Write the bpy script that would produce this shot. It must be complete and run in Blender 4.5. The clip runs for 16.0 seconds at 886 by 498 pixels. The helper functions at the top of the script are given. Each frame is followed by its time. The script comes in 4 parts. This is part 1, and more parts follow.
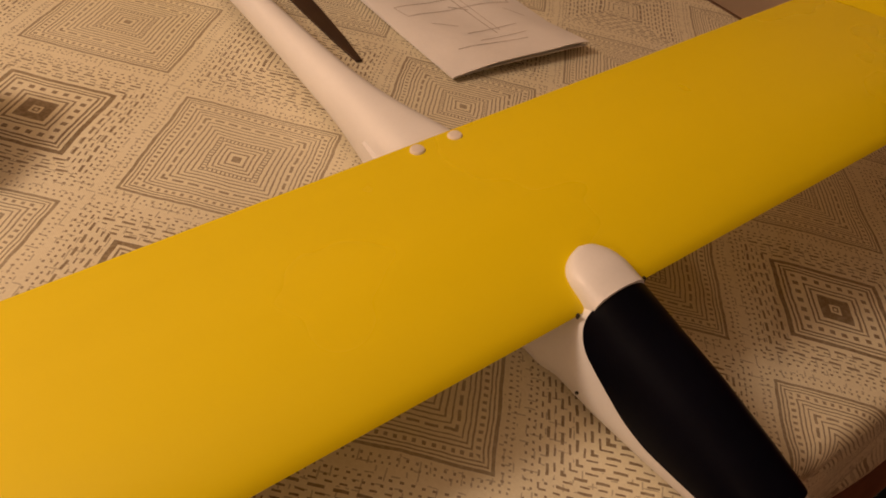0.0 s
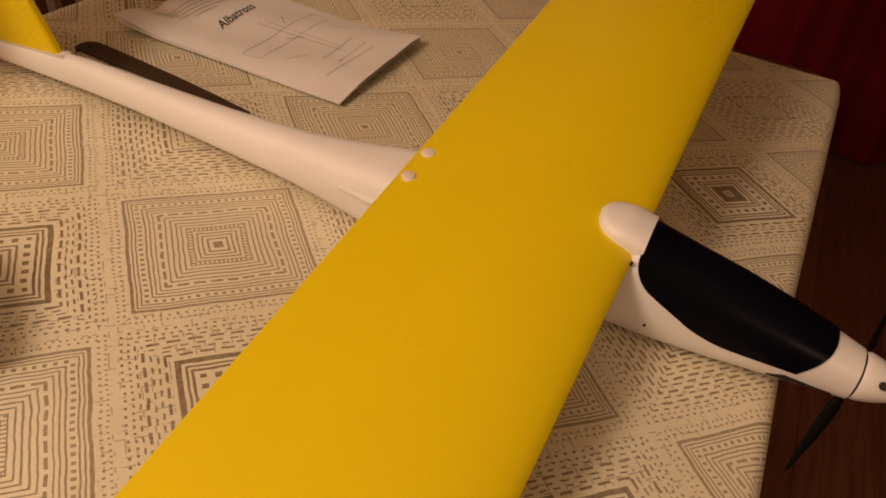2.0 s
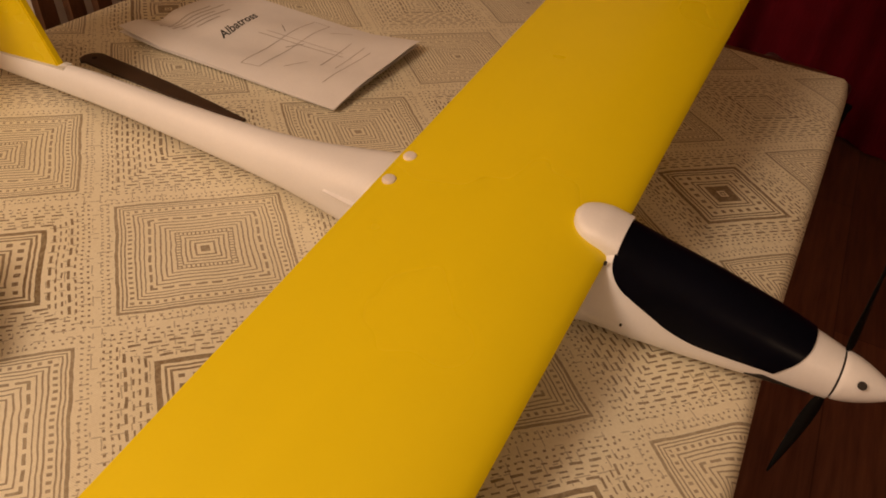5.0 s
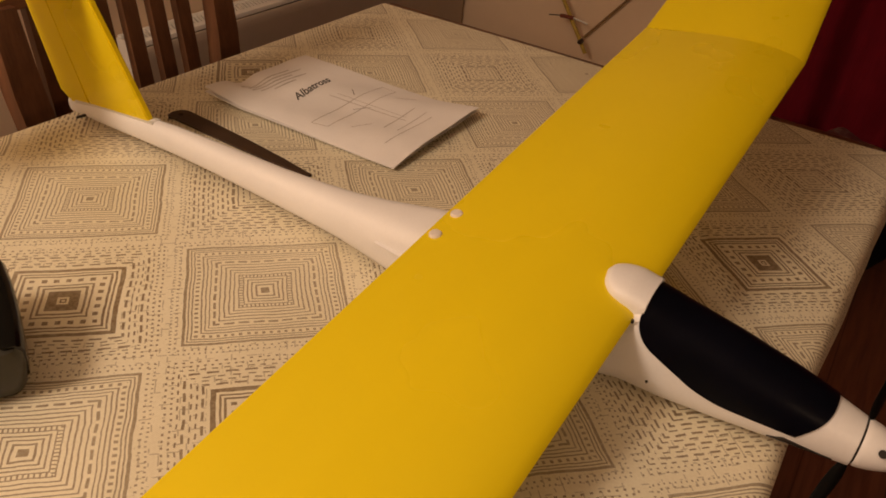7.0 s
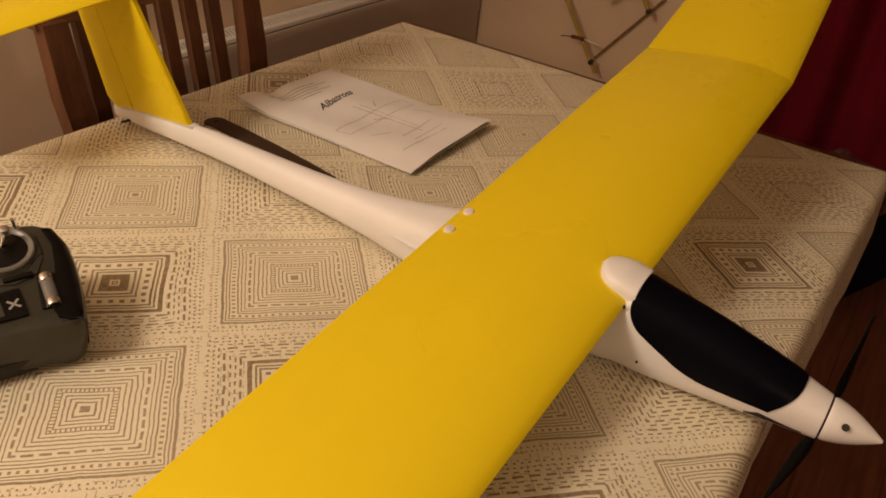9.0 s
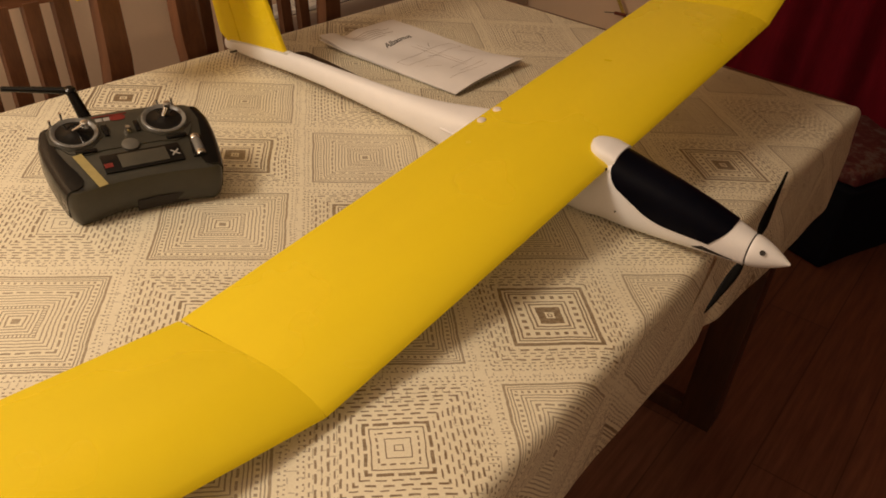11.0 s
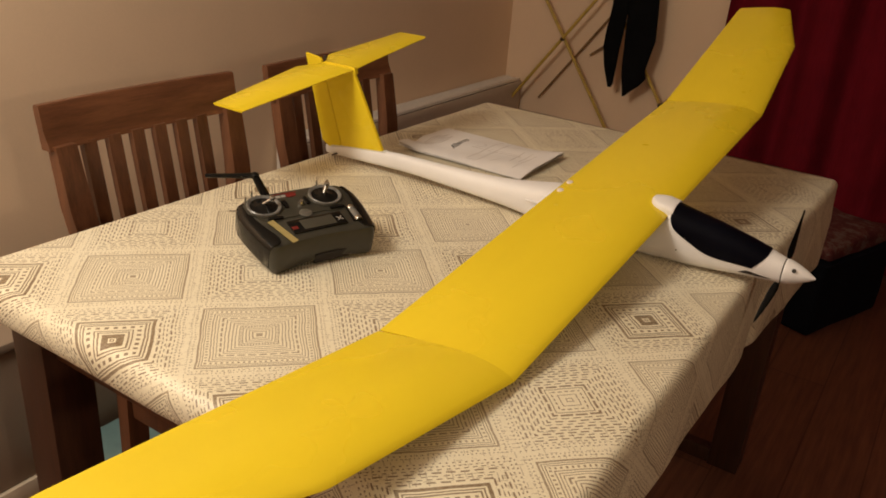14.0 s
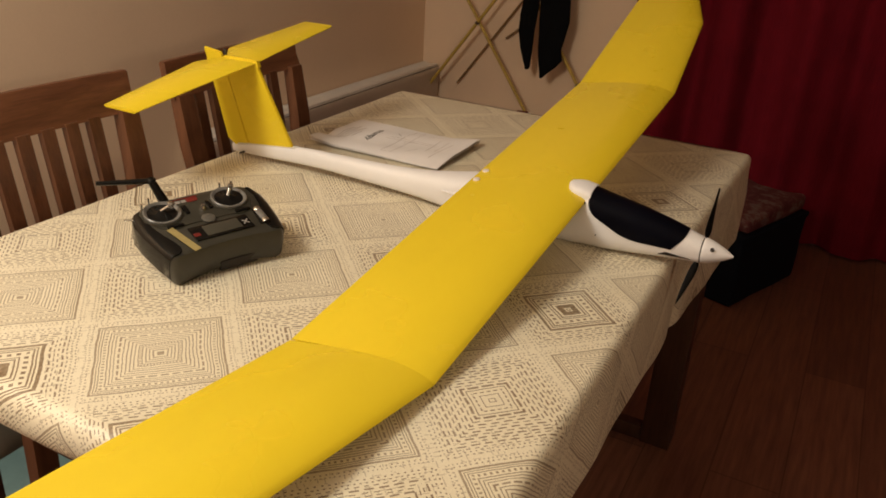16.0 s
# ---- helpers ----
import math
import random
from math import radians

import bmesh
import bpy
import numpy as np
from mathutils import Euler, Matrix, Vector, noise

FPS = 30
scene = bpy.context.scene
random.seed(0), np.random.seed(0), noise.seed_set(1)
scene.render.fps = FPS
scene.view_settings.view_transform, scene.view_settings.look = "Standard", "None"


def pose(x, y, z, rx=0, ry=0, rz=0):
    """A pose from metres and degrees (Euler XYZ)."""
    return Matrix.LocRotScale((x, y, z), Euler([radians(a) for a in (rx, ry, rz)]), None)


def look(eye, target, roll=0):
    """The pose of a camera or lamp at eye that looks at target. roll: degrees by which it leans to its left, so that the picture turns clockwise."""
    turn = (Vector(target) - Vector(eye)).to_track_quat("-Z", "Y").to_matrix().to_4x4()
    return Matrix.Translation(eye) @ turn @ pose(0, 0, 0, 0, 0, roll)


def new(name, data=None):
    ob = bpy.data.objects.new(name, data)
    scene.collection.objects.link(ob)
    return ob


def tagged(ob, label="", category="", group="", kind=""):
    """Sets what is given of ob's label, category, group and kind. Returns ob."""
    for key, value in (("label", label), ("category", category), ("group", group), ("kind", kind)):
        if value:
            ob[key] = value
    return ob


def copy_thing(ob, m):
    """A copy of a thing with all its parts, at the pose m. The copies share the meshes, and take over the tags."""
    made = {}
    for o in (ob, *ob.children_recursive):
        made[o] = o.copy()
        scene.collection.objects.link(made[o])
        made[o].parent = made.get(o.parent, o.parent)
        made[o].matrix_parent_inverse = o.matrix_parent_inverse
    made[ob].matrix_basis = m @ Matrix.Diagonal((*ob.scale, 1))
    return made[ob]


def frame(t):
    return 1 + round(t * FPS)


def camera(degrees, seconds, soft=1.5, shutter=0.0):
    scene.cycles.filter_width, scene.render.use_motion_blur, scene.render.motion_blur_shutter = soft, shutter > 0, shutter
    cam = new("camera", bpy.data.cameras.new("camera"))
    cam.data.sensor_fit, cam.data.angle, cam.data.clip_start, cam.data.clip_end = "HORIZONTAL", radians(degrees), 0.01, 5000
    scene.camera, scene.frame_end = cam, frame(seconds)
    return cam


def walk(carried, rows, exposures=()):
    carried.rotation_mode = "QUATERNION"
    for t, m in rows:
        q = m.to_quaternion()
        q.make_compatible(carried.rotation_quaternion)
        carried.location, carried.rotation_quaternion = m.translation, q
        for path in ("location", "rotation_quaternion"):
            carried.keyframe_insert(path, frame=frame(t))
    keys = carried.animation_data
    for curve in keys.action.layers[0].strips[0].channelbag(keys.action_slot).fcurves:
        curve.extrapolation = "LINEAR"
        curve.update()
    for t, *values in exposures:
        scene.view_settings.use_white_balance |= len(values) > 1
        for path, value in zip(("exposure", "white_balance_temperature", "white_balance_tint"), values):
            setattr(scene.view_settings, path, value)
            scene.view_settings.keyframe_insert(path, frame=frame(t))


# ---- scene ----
cam = camera(58.0, 16.0, soft=1.75)
PATH = [
    (0, (-0.285, -0.403, 1.12), (0.816, 0.641, -0.183), 14.9),
    (0.5, (-0.324, -0.352, 1.093), (0.947, 0.597, -0.125), 11.5),
    (1, (-0.367, -0.296, 1.102), (1.0, 0.492, -0.127), 8.9),
    (1.5, (-0.413, -0.258, 1.122), (1.059, 0.293, -0.116), 9.4),
    (2, (-0.433, -0.259, 1.128), (1.07, 0.251, -0.089), 10.2),
    (2.5, (-0.435, -0.273, 1.127), (1.052, 0.331, -0.066), 9.1),
    (3, (-0.439, -0.272, 1.128), (1.033, 0.367, -0.066), 9.9),
    (3.5, (-0.439, -0.27, 1.127), (1.029, 0.423, -0.041), 9.4),
    (4, (-0.436, -0.274, 1.124), (1.017, 0.405, -0.07), 9.4),
    (4.1, (-0.436, -0.272, 1.12), (1.023, 0.386, -0.08), 9.2),
    (4.5, (-0.43, -0.288, 1.132), (1.021, 0.325, -0.1), 7.9),
    (4.7, (-0.422, -0.292, 1.133), (1.049, 0.295, -0.089), 7.9),
    (6.8, (-0.44, -0.333, 1.157), (1.03, 0.44, 0.043), 6.5),
    (7, (-0.445, -0.331, 1.156), (1.014, 0.465, 0.044), 6.6),
    (7.5, (-0.449, -0.326, 1.163), (0.988, 0.555, 0.087), 6.1),
    (8, (-0.462, -0.326, 1.168), (0.969, 0.607, 0.128), 6.5),
    (8.5, (-0.477, -0.339, 1.172), (0.993, 0.517, 0.121), 7.1),
    (8.7, (-0.489, -0.346, 1.174), (0.982, 0.481, 0.101), 7.1),
    (10.8, (-0.67, -0.527, 1.196), (0.695, 0.417, 0.08), 6.7),
    (11, (-0.715, -0.53, 1.201), (0.668, 0.403, 0.097), 6.2),
    (11.5, (-0.898, -0.509, 1.185), (0.56, 0.34, 0.11), 5.4),
    (12, (-0.995, -0.532, 1.201), (0.506, 0.372, 0.236), 5.5),
    (12.5, (-1.021, -0.554, 1.207), (0.512, 0.371, 0.317), 5.8),
    (13, (-1.039, -0.562, 1.209), (0.533, 0.354, 0.378), 6.4),
    (13.5, (-1.041, -0.544, 1.21), (0.52, 0.412, 0.403), 5.3),
    (14, (-1.037, -0.529, 1.212), (0.512, 0.437, 0.395), 4.4),
    (14.5, (-1.024, -0.527, 1.209), (0.536, 0.407, 0.375), 4.4),
    (15, (-1.01, -0.532, 1.212), (0.576, 0.356, 0.376), 4.0),
    (15.5, (-0.999, -0.534, 1.214), (0.613, 0.322, 0.397), 3.5),
    (16, (-0.99, -0.526, 1.208), (0.635, 0.286, 0.372), 3.4),
]
U = 1.08              # metres to one unit of the plan below
FZ = 0.055            # height of the floor in the plan


def metres(p):
    return Vector((p[0] * U, p[1] * U, (p[2] - FZ) * U))


walk(cam, [(t, look(metres(eye), metres(target), roll)) for t, eye, target, roll in PATH],
     exposures=[(0, -0.18, 7150, 25), (4.7, -0.16, 7000, 23), (8.7, 0.0, 6600, 17), (12.5, 0.04, 5950, 10), (16, 0.20, 5600, 7)])

# ---- world, lamps ----
world = bpy.data.worlds.new("room_dark")
world.use_nodes = True
world.node_tree.nodes["Background"].inputs[0].default_value = (0.02, 0.013, 0.008, 1)
world.node_tree.nodes["Background"].inputs[1].default_value = 0.3
scene.world = world


def lamp(name, loc, power, color, radius):
    data = bpy.data.lights.new(name, "POINT")
    data.energy, data.color, data.shadow_soft_size = power * U * U, color, radius * U
    ob = new(name, data)
    ob.location = metres(loc)
    return ob


lamp("ceiling_lamp", (-1.10, 0.45, 1.81), 48, (1.0, 0.80, 0.57), 0.20)
lamp("standing_lamp", (-1.28, -1.42, 1.40), 16, (1.0, 0.71, 0.44), 0.03)


# ---- materials ----
class Nodes:
    """A short way to write node materials."""

    def __init__(self, name):
        self.mat = bpy.data.materials.new(name)
        self.mat.use_nodes = True
        self.tree = self.mat.node_tree
        self.bsdf = self.tree.nodes["Principled BSDF"]

    def put(self, sock, value):
        if isinstance(value, bpy.types.NodeSocket):
            self.tree.links.new(value, sock)
        else:
            sock.default_value = value

    def math(self, op, a, b=0.0, c=0.0):
        n = self.tree.nodes.new("ShaderNodeMath")
        n.operation = op
        for i, v in enumerate((a, b, c)):
            self.put(n.inputs[i], v)
        return n.outputs[0]

    def coords(self, kind="Object"):
        return self.tree.nodes.new("ShaderNodeTexCoord").outputs[kind]

    def noise(self, vec, scale, detail=3.0, rough=0.55):
        n = self.tree.nodes.new("ShaderNodeTexNoise")
        self.put(n.inputs["Vector"], vec)
        n.inputs["Scale"].default_value, n.inputs["Detail"].default_value, n.inputs["Roughness"].default_value = scale, detail, rough
        return n.outputs["Fac"]

    def stretch(self, vec, scale):
        n = self.tree.nodes.new("ShaderNodeMapping")
        self.put(n.inputs["Vector"], vec)
        n.inputs["Scale"].default_value = scale
        return n.outputs[0]

    def mix(self, fac, a, b):
        n = self.tree.nodes.new("ShaderNodeMix")
        n.data_type = "RGBA"
        self.put(n.inputs[0], fac)
        self.put(n.inputs[6], a)
        self.put(n.inputs[7], b)
        return n.outputs[2]

    def ramp(self, fac, stops):
        n = self.tree.nodes.new("ShaderNodeValToRGB")
        self.put(n.inputs[0], fac)
        el = n.color_ramp.elements
        while len(el) < len(stops):
            el.new(0.5)
        for e, (p, c) in zip(el, stops):
            e.position, e.color = p, (*c, 1) if len(c) == 3 else c
        return n.outputs[0]

    def bump(self, height, strength, distance):
        n = self.tree.nodes.new("ShaderNodeBump")
        self.put(n.inputs["Height"], height)
        n.inputs["Strength"].default_value, n.inputs["Distance"].default_value = strength, distance
        self.put(self.bsdf.inputs["Normal"], n.outputs[0])

    def set(self, **kw):
        for k, v in kw.items():
            self.put(self.bsdf.inputs[k.replace("_", " ")], v)
        return self.mat


def paint(name, col, rough=0.5, vary=0.12, scale=30.0, bump=0.0, metal=0.0, coat=0.0, fine=400.0, spec=0.5):
    """A plain surface with two scales of unevenness."""
    n = Nodes(name)
    co = n.coords()
    a, b = n.noise(co, scale), n.noise(co, fine, 2.0)
    dark = tuple(c * (1 - vary) for c in col)
    lite = tuple(min(1.0, c * (1 + vary)) for c in col)
    mixed = n.ramp(n.math("ADD", n.math("MULTIPLY", a, 0.7), n.math("MULTIPLY", b, 0.3)), [(0.3, dark), (0.7, lite)])
    if bump:
        n.bump(b, 0.5, bump)
    return n.set(Base_Color=mixed, Roughness=n.math("ADD", rough - 0.06, n.math("MULTIPLY", a, 0.12)), Metallic=metal, Coat_Weight=coat, Specular_IOR_Level=spec)


def wood(name, dark, lite, rough=0.4, axis=2):
    n = Nodes(name)
    sc = [18.0, 18.0, 18.0]
    sc[axis] = 1.6
    co = n.stretch(n.coords(), sc)
    g = n.noise(co, 3.0, 6.0, 0.65)
    f = n.noise(co, 22.0, 3.0)
    col = n.ramp(n.math("ADD", n.math("MULTIPLY", g, 0.75), n.math("MULTIPLY", f, 0.25)), [(0.32, dark), (0.66, lite)])
    n.bump(f, 0.25, 0.0006)
    return n.set(Base_Color=col, Roughness=n.math("ADD", rough - 0.08, n.math("MULTIPLY", g, 0.16)))


PITCH = 0.154          # distance of the printed squares
ORIGIN = (-0.058, 0.040)


def cloth_material():
    """Cream cotton printed with hand-drawn concentric squares, set askew to the table."""
    n = Nodes("printed_cloth")
    uv = n.tree.nodes.new("ShaderNodeUVMap").outputs[0]
    sep = n.tree.nodes.new("ShaderNodeSeparateXYZ")
    n.put(sep.inputs[0], uv)
    k = math.sqrt(0.5) / PITCH
    x, y = n.math("SUBTRACT", sep.outputs[0], ORIGIN[0]), n.math("SUBTRACT", sep.outputs[1], ORIGIN[1])
    wob1 = n.math("ADD", n.math("MULTIPLY", n.math("SUBTRACT", n.noise(uv, 16.0, 1.0), 0.5), 0.034),
                  n.math("MULTIPLY", n.math("SUBTRACT", n.noise(uv, 90.0, 1.0), 0.5), 0.010))
    wob2 = n.math("ADD", n.math("MULTIPLY", n.math("SUBTRACT", n.noise(n.stretch(uv, (1.0, 1.3, 1.0)), 14.0, 1.0), 0.5), 0.034),
                  n.math("MULTIPLY", n.math("SUBTRACT", n.noise(n.stretch(uv, (1.3, 1.0, 1.0)), 84.0, 1.0), 0.5), 0.010))
    a = n.math("ADD", n.math("MULTIPLY", n.math("SUBTRACT", x, y), k), wob1)
    b = n.math("ADD", n.math("MULTIPLY", n.math("ADD", x, y), k), wob2)
    i, j = n.math("ROUND", a), n.math("ROUND", b)
    la, lb = n.math("SUBTRACT", a, i), n.math("SUBTRACT", b, j)
    aa, ab = n.math("ABSOLUTE", la), n.math("ABSOLUTE", lb)
    d = n.math("MAXIMUM", aa, ab)
    side = n.math("GREATER_THAN", aa, ab)
    s = n.math("ADD", n.math("MULTIPLY", side, lb), n.math("MULTIPLY", n.math("SUBTRACT", 1.0, side), la))
    odd = n.math("MODULO", n.math("ABSOLUTE", n.math("ADD", i, j)), 2.0)
    odd = n.math("GREATER_THAN", odd, 0.5)
    third = n.math("COMPARE", n.math("FLOORED_MODULO", n.math("ADD", i, j), 4.0), 1.0, 0.5)

    def ring(at, half):
        return n.math("COMPARE", d, at, half)

    def dash(freq, on, shift=0.0):
        f = n.math("FRACT", n.math("ADD", n.math("MULTIPLY", s, freq), 100.0 + shift))
        return n.math("LESS_THAN", f, on)

    def add(parts):
        out = parts[0]
        for q in parts[1:]:
            out = n.math("MAXIMUM", out, q)
        return out

    def both(p, q):
        return n.math("MULTIPLY", p, q)

    even_print = add([ring(0.410, 0.0075), ring(0.390, 0.0035), ring(0.373, 0.0035), both(ring(0.352, 0.009), dash(28, 0.42)),
                      ring(0.328, 0.004), ring(0.308, 0.0035), ring(0.288, 0.003), both(ring(0.262, 0.0068), dash(14, 0.72)),
                      ring(0.236, 0.0035), ring(0.211, 0.004), ring(0.186, 0.004), ring(0.163, 0.0035),
                      ring(0.139, 0.003), both(ring(0.127, 0.012), dash(48, 0.35)), ring(0.114, 0.003),
                      ring(0.092, 0.004), ring(0.070, 0.004), ring(0.046, 0.005), n.math("LESS_THAN", d, 0.022),
                      both(ring(0.447, 0.006), dash(30, 0.3)), both(ring(0.472, 0.005), dash(38, 0.3, 0.4))])
    odd_print = add([ring(0.012, 0.004), ring(0.053, 0.025), ring(0.105, 0.006), ring(0.130, 0.005),
                     both(ring(0.172, 0.014), dash(17, 0.45, 0.2)), ring(0.211, 0.006), ring(0.233, 0.005), ring(0.264, 0.012),
                     both(ring(0.309, 0.0062), dash(12, 0.66)), both(ring(0.336, 0.004), dash(17, 0.55, 0.3)),
                     both(ring(0.360, 0.004), dash(15, 0.5, 0.6)), both(ring(0.388, 0.0062), dash(12, 0.66, 0.45)),
                     both(ring(0.415, 0.004), dash(19, 0.5)), both(ring(0.440, 0.005), dash(30, 0.35)), both(ring(0.468, 0.005), dash(26, 0.35, 0.5))])
    dashed_print = add([ring(0.020, 0.003), ring(0.062, 0.003), both(ring(0.100, 0.005), dash(22, 0.6)), ring(0.132, 0.0035),
                        both(ring(0.160, 0.0085), dash(10, 0.80, 0.1)), both(ring(0.192, 0.0045), dash(13, 0.66, 0.5)),
                        both(ring(0.222, 0.0060), dash(12, 0.62)), both(ring(0.250, 0.0040), dash(14, 0.6, 0.4)),
                        both(ring(0.280, 0.0060), dash(12, 0.64, 0.7)), both(ring(0.308, 0.0045), dash(13, 0.6, 0.2)),
                        both(ring(0.338, 0.0060), dash(12, 0.64, 0.5)), both(ring(0.366, 0.0040), dash(15, 0.55)),
                        both(ring(0.394, 0.0058), dash(12, 0.64, 0.3)), both(ring(0.422, 0.0040), dash(19, 0.5)),
                        both(ring(0.447, 0.0045), dash(30, 0.32)), both(ring(0.472, 0.0045), dash(26, 0.33, 0.5))])
    odd_print = n.math("ADD", n.math("MULTIPLY", third, dashed_print), n.math("MULTIPLY", n.math("SUBTRACT", 1.0, third), odd_print))
    ink = n.math("ADD", n.math("MULTIPLY", odd, odd_print), n.math("MULTIPLY", n.math("SUBTRACT", 1.0, odd), n.math("MULTIPLY", even_print, 0.84)))
    # the scratchy cross hatching between the squares
    thin = n.math("MULTIPLY", n.math("LESS_THAN", n.math("FRACT", n.math("MULTIPLY", a, 27.0)), 0.16),
                  n.math("GREATER_THAN", n.noise(n.stretch(uv, (1.0, 1.0, 1.0)), 120.0, 1.0), 0.56))
    thin2 = n.math("MULTIPLY", n.math("LESS_THAN", n.math("FRACT", n.math("MULTIPLY", b, 25.0)), 0.16),
                   n.math("GREATER_THAN", n.noise(n.stretch(uv, (1.1, 0.9, 1.0)), 130.0, 1.0), 0.56))
    outer = n.math("ADD", n.math("MULTIPLY", odd, n.math("GREATER_THAN", d, 0.29)), n.math("MULTIPLY", n.math("SUBTRACT", 1.0, odd), n.math("GREATER_THAN", d, 0.425)))
    hatch = n.math("MULTIPLY", n.math("MULTIPLY", n.math("MAXIMUM", thin, thin2), outer), 0.55)
    ink = n.math("MAXIMUM", ink, hatch)
    worn = n.ramp(n.noise(uv, 260.0, 3.0, 0.7), [(0.3, (0.72, 0.72, 0.72)), (0.6, (1, 1, 1))])
    patchy = n.ramp(n.noise(uv, 7.0, 2.0), [(0.3, (0.82, 0.82, 0.82)), (0.65, (1, 1, 1))])
    ink = n.math("MULTIPLY", n.math("MULTIPLY", ink, worn), n.math("MULTIPLY", patchy, 0.96))
    base = n.ramp(n.math("ADD", n.math("MULTIPLY", n.noise(uv, 9.0, 3.0), 0.5), n.math("MULTIPLY", n.noise(uv, 420.0, 2.0), 0.5)),
                  [(0.32, (0.78, 0.71, 0.53)), (0.68, (0.89, 0.83, 0.650))])
    col = n.mix(ink, base, (0.150, 0.084, 0.027, 1))
    weave = n.math("ADD", n.math("SINE", n.math("MULTIPLY", sep.outputs[0], 5200.0)), n.math("SINE", n.math("MULTIPLY", sep.outputs[1], 5200.0)))
    n.bump(n.math("ADD", n.math("MULTIPLY", weave, 0.1), n.noise(uv, 35.0, 4.0)), 0.22, 0.0015)
    return n.set(Base_Color=col, Roughness=0.36, Specular_IOR_Level=0.72)


def film_material(name, col, dark):
    """Iron-on plastic film over balsa: glossy, slightly uneven."""
    n = Nodes(name)
    co = n.coords()
    a = n.noise(co, 5.0, 3.0)
    b = n.noise(n.stretch(co, (1.0, 5.0, 5.0)), 4.0, 2.0)
    c = n.ramp(n.math("ADD", n.math("MULTIPLY", a, 0.6), n.math("MULTIPLY", b, 0.4)), [(0.3, dark), (0.7, col)])
    n.bump(a, 0.05, 0.004)
    return n.set(Base_Color=c, Roughness=n.math("ADD", 0.22, n.math("MULTIPLY", a, 0.10)), Specular_IOR_Level=0.36)


def floor_material():
    n = Nodes("floor_laminate")
    co = n.coords()
    br = n.tree.nodes.new("ShaderNodeTexBrick")
    n.put(br.inputs["Vector"], co)
    for k, v in (("Scale", 1.0), ("Mortar Size", 0.0016), ("Brick Width", 1.2), ("Row Height", 0.16), ("Bias", 0.0)):
        br.inputs[k].default_value = v
    br.inputs["Color1"].default_value, br.inputs["Color2"].default_value, br.inputs["Mortar"].default_value = (0.4, 0.4, 0.4, 1), (0.7, 0.7, 0.7, 1), (0.1, 0.1, 0.1, 1)
    g = n.noise(n.stretch(co, (1.2, 16.0, 1.0)), 4.0, 6.0, 0.62)
    col = n.ramp(g, [(0.3, (0.170, 0.068, 0.042)), (0.7, (0.340, 0.145, 0.088))])
    m = n.tree.nodes.new("ShaderNodeMix")
    m.data_type, m.blend_type = "RGBA", "MULTIPLY"
    m.inputs[0].default_value = 0.7
    n.put(m.inputs[6], col)
    n.put(m.inputs[7], br.outputs[0])
    n.bump(g, 0.15, 0.0008)
    return n.set(Base_Color=m.outputs[2], Roughness=n.math("ADD", 0.30, n.math("MULTIPLY", g, 0.2)))


def curtain_material():
    n = Nodes("curtain_velvet")
    co = n.coords()
    a = n.noise(co, 6.0, 3.0)
    b = n.noise(n.stretch(co, (60.0, 60.0, 4.0)), 5.0, 3.0)
    col = n.ramp(n.math("ADD", n.math("MULTIPLY", a, 0.5), n.math("MULTIPLY", b, 0.5)), [(0.3, (0.100, 0.0030, 0.010)), (0.7, (0.185, 0.0075, 0.018))])
    n.bump(b, 0.3, 0.002)
    return n.set(Base_Color=col, Roughness=0.9, Specular_IOR_Level=0.1)


CLOTH = cloth_material()
YELLOW = film_material("yellow_film", (0.85, 0.652, 0.010), (0.80, 0.610, 0.008))
WHITE = paint("white_shell", (0.84, 0.83, 0.84), 0.42, 0.04, 14.0)
SEATWHITE = paint("tail_plastic", (0.62, 0.60, 0.56), 0.5, 0.06, 30.0)
BLACK = paint("black_canopy", (0.0022, 0.0024, 0.0058), 0.34, 0.3, 20.0, spec=0.08)
CARBON = paint("black_blade", (0.004, 0.0035, 0.0035), 0.45, 0.3, spec=0.08)
NYLON = paint("nylon_bolt", (0.80, 0.72, 0.66), 0.45, 0.05)
DARKLINE = paint("dark_gap", (0.02, 0.015, 0.012), 0.7, 0.2)
OLIVE = paint("transmitter_grey", (0.039, 0.0365, 0.027), 0.33, 0.15, 60.0, 0.0002)
SHINY = paint("transmitter_black", (0.005, 0.0046, 0.0042), 0.14, 0.2, 40.0, spec=0.30)
STEEL = paint("bright_metal", (0.62, 0.60, 0.56), 0.25, 0.08, metal=1.0)
GREY = paint("grey_ring", (0.15, 0.145, 0.135), 0.28, 0.1)
EMBLEM = paint("dull_emblem", (0.10, 0.094, 0.08), 0.3, 0.15)
LCD = paint("lcd_glass", (0.058, 0.054, 0.041), 0.22, 0.1)
RED = paint("red_badge", (0.15, 0.014, 0.010), 0.4, 0.15)
LEGEND = paint("pale_print", (0.30, 0.28, 0.255), 0.5, 0.1)
TAPE = paint("masking_tape", (0.33, 0.265, 0.095), 0.6, 0.12, 120.0)
PAPER = paint("paper", (0.86, 0.83, 0.82), 0.75, 0.05, 18.0, 0.0003)
INK = paint("black_ink", (0.02, 0.018, 0.016), 0.7, 0.2)
PALEINK = paint("pale_ink", (0.52, 0.47, 0.44), 0.8, 0.2)
DRAWINK = paint("grey_ink", (0.30, 0.26, 0.24), 0.8, 0.2)
BROWNBLADE = paint("brown_blade", (0.050, 0.026, 0.015), 0.45, 0.25, 40.0)
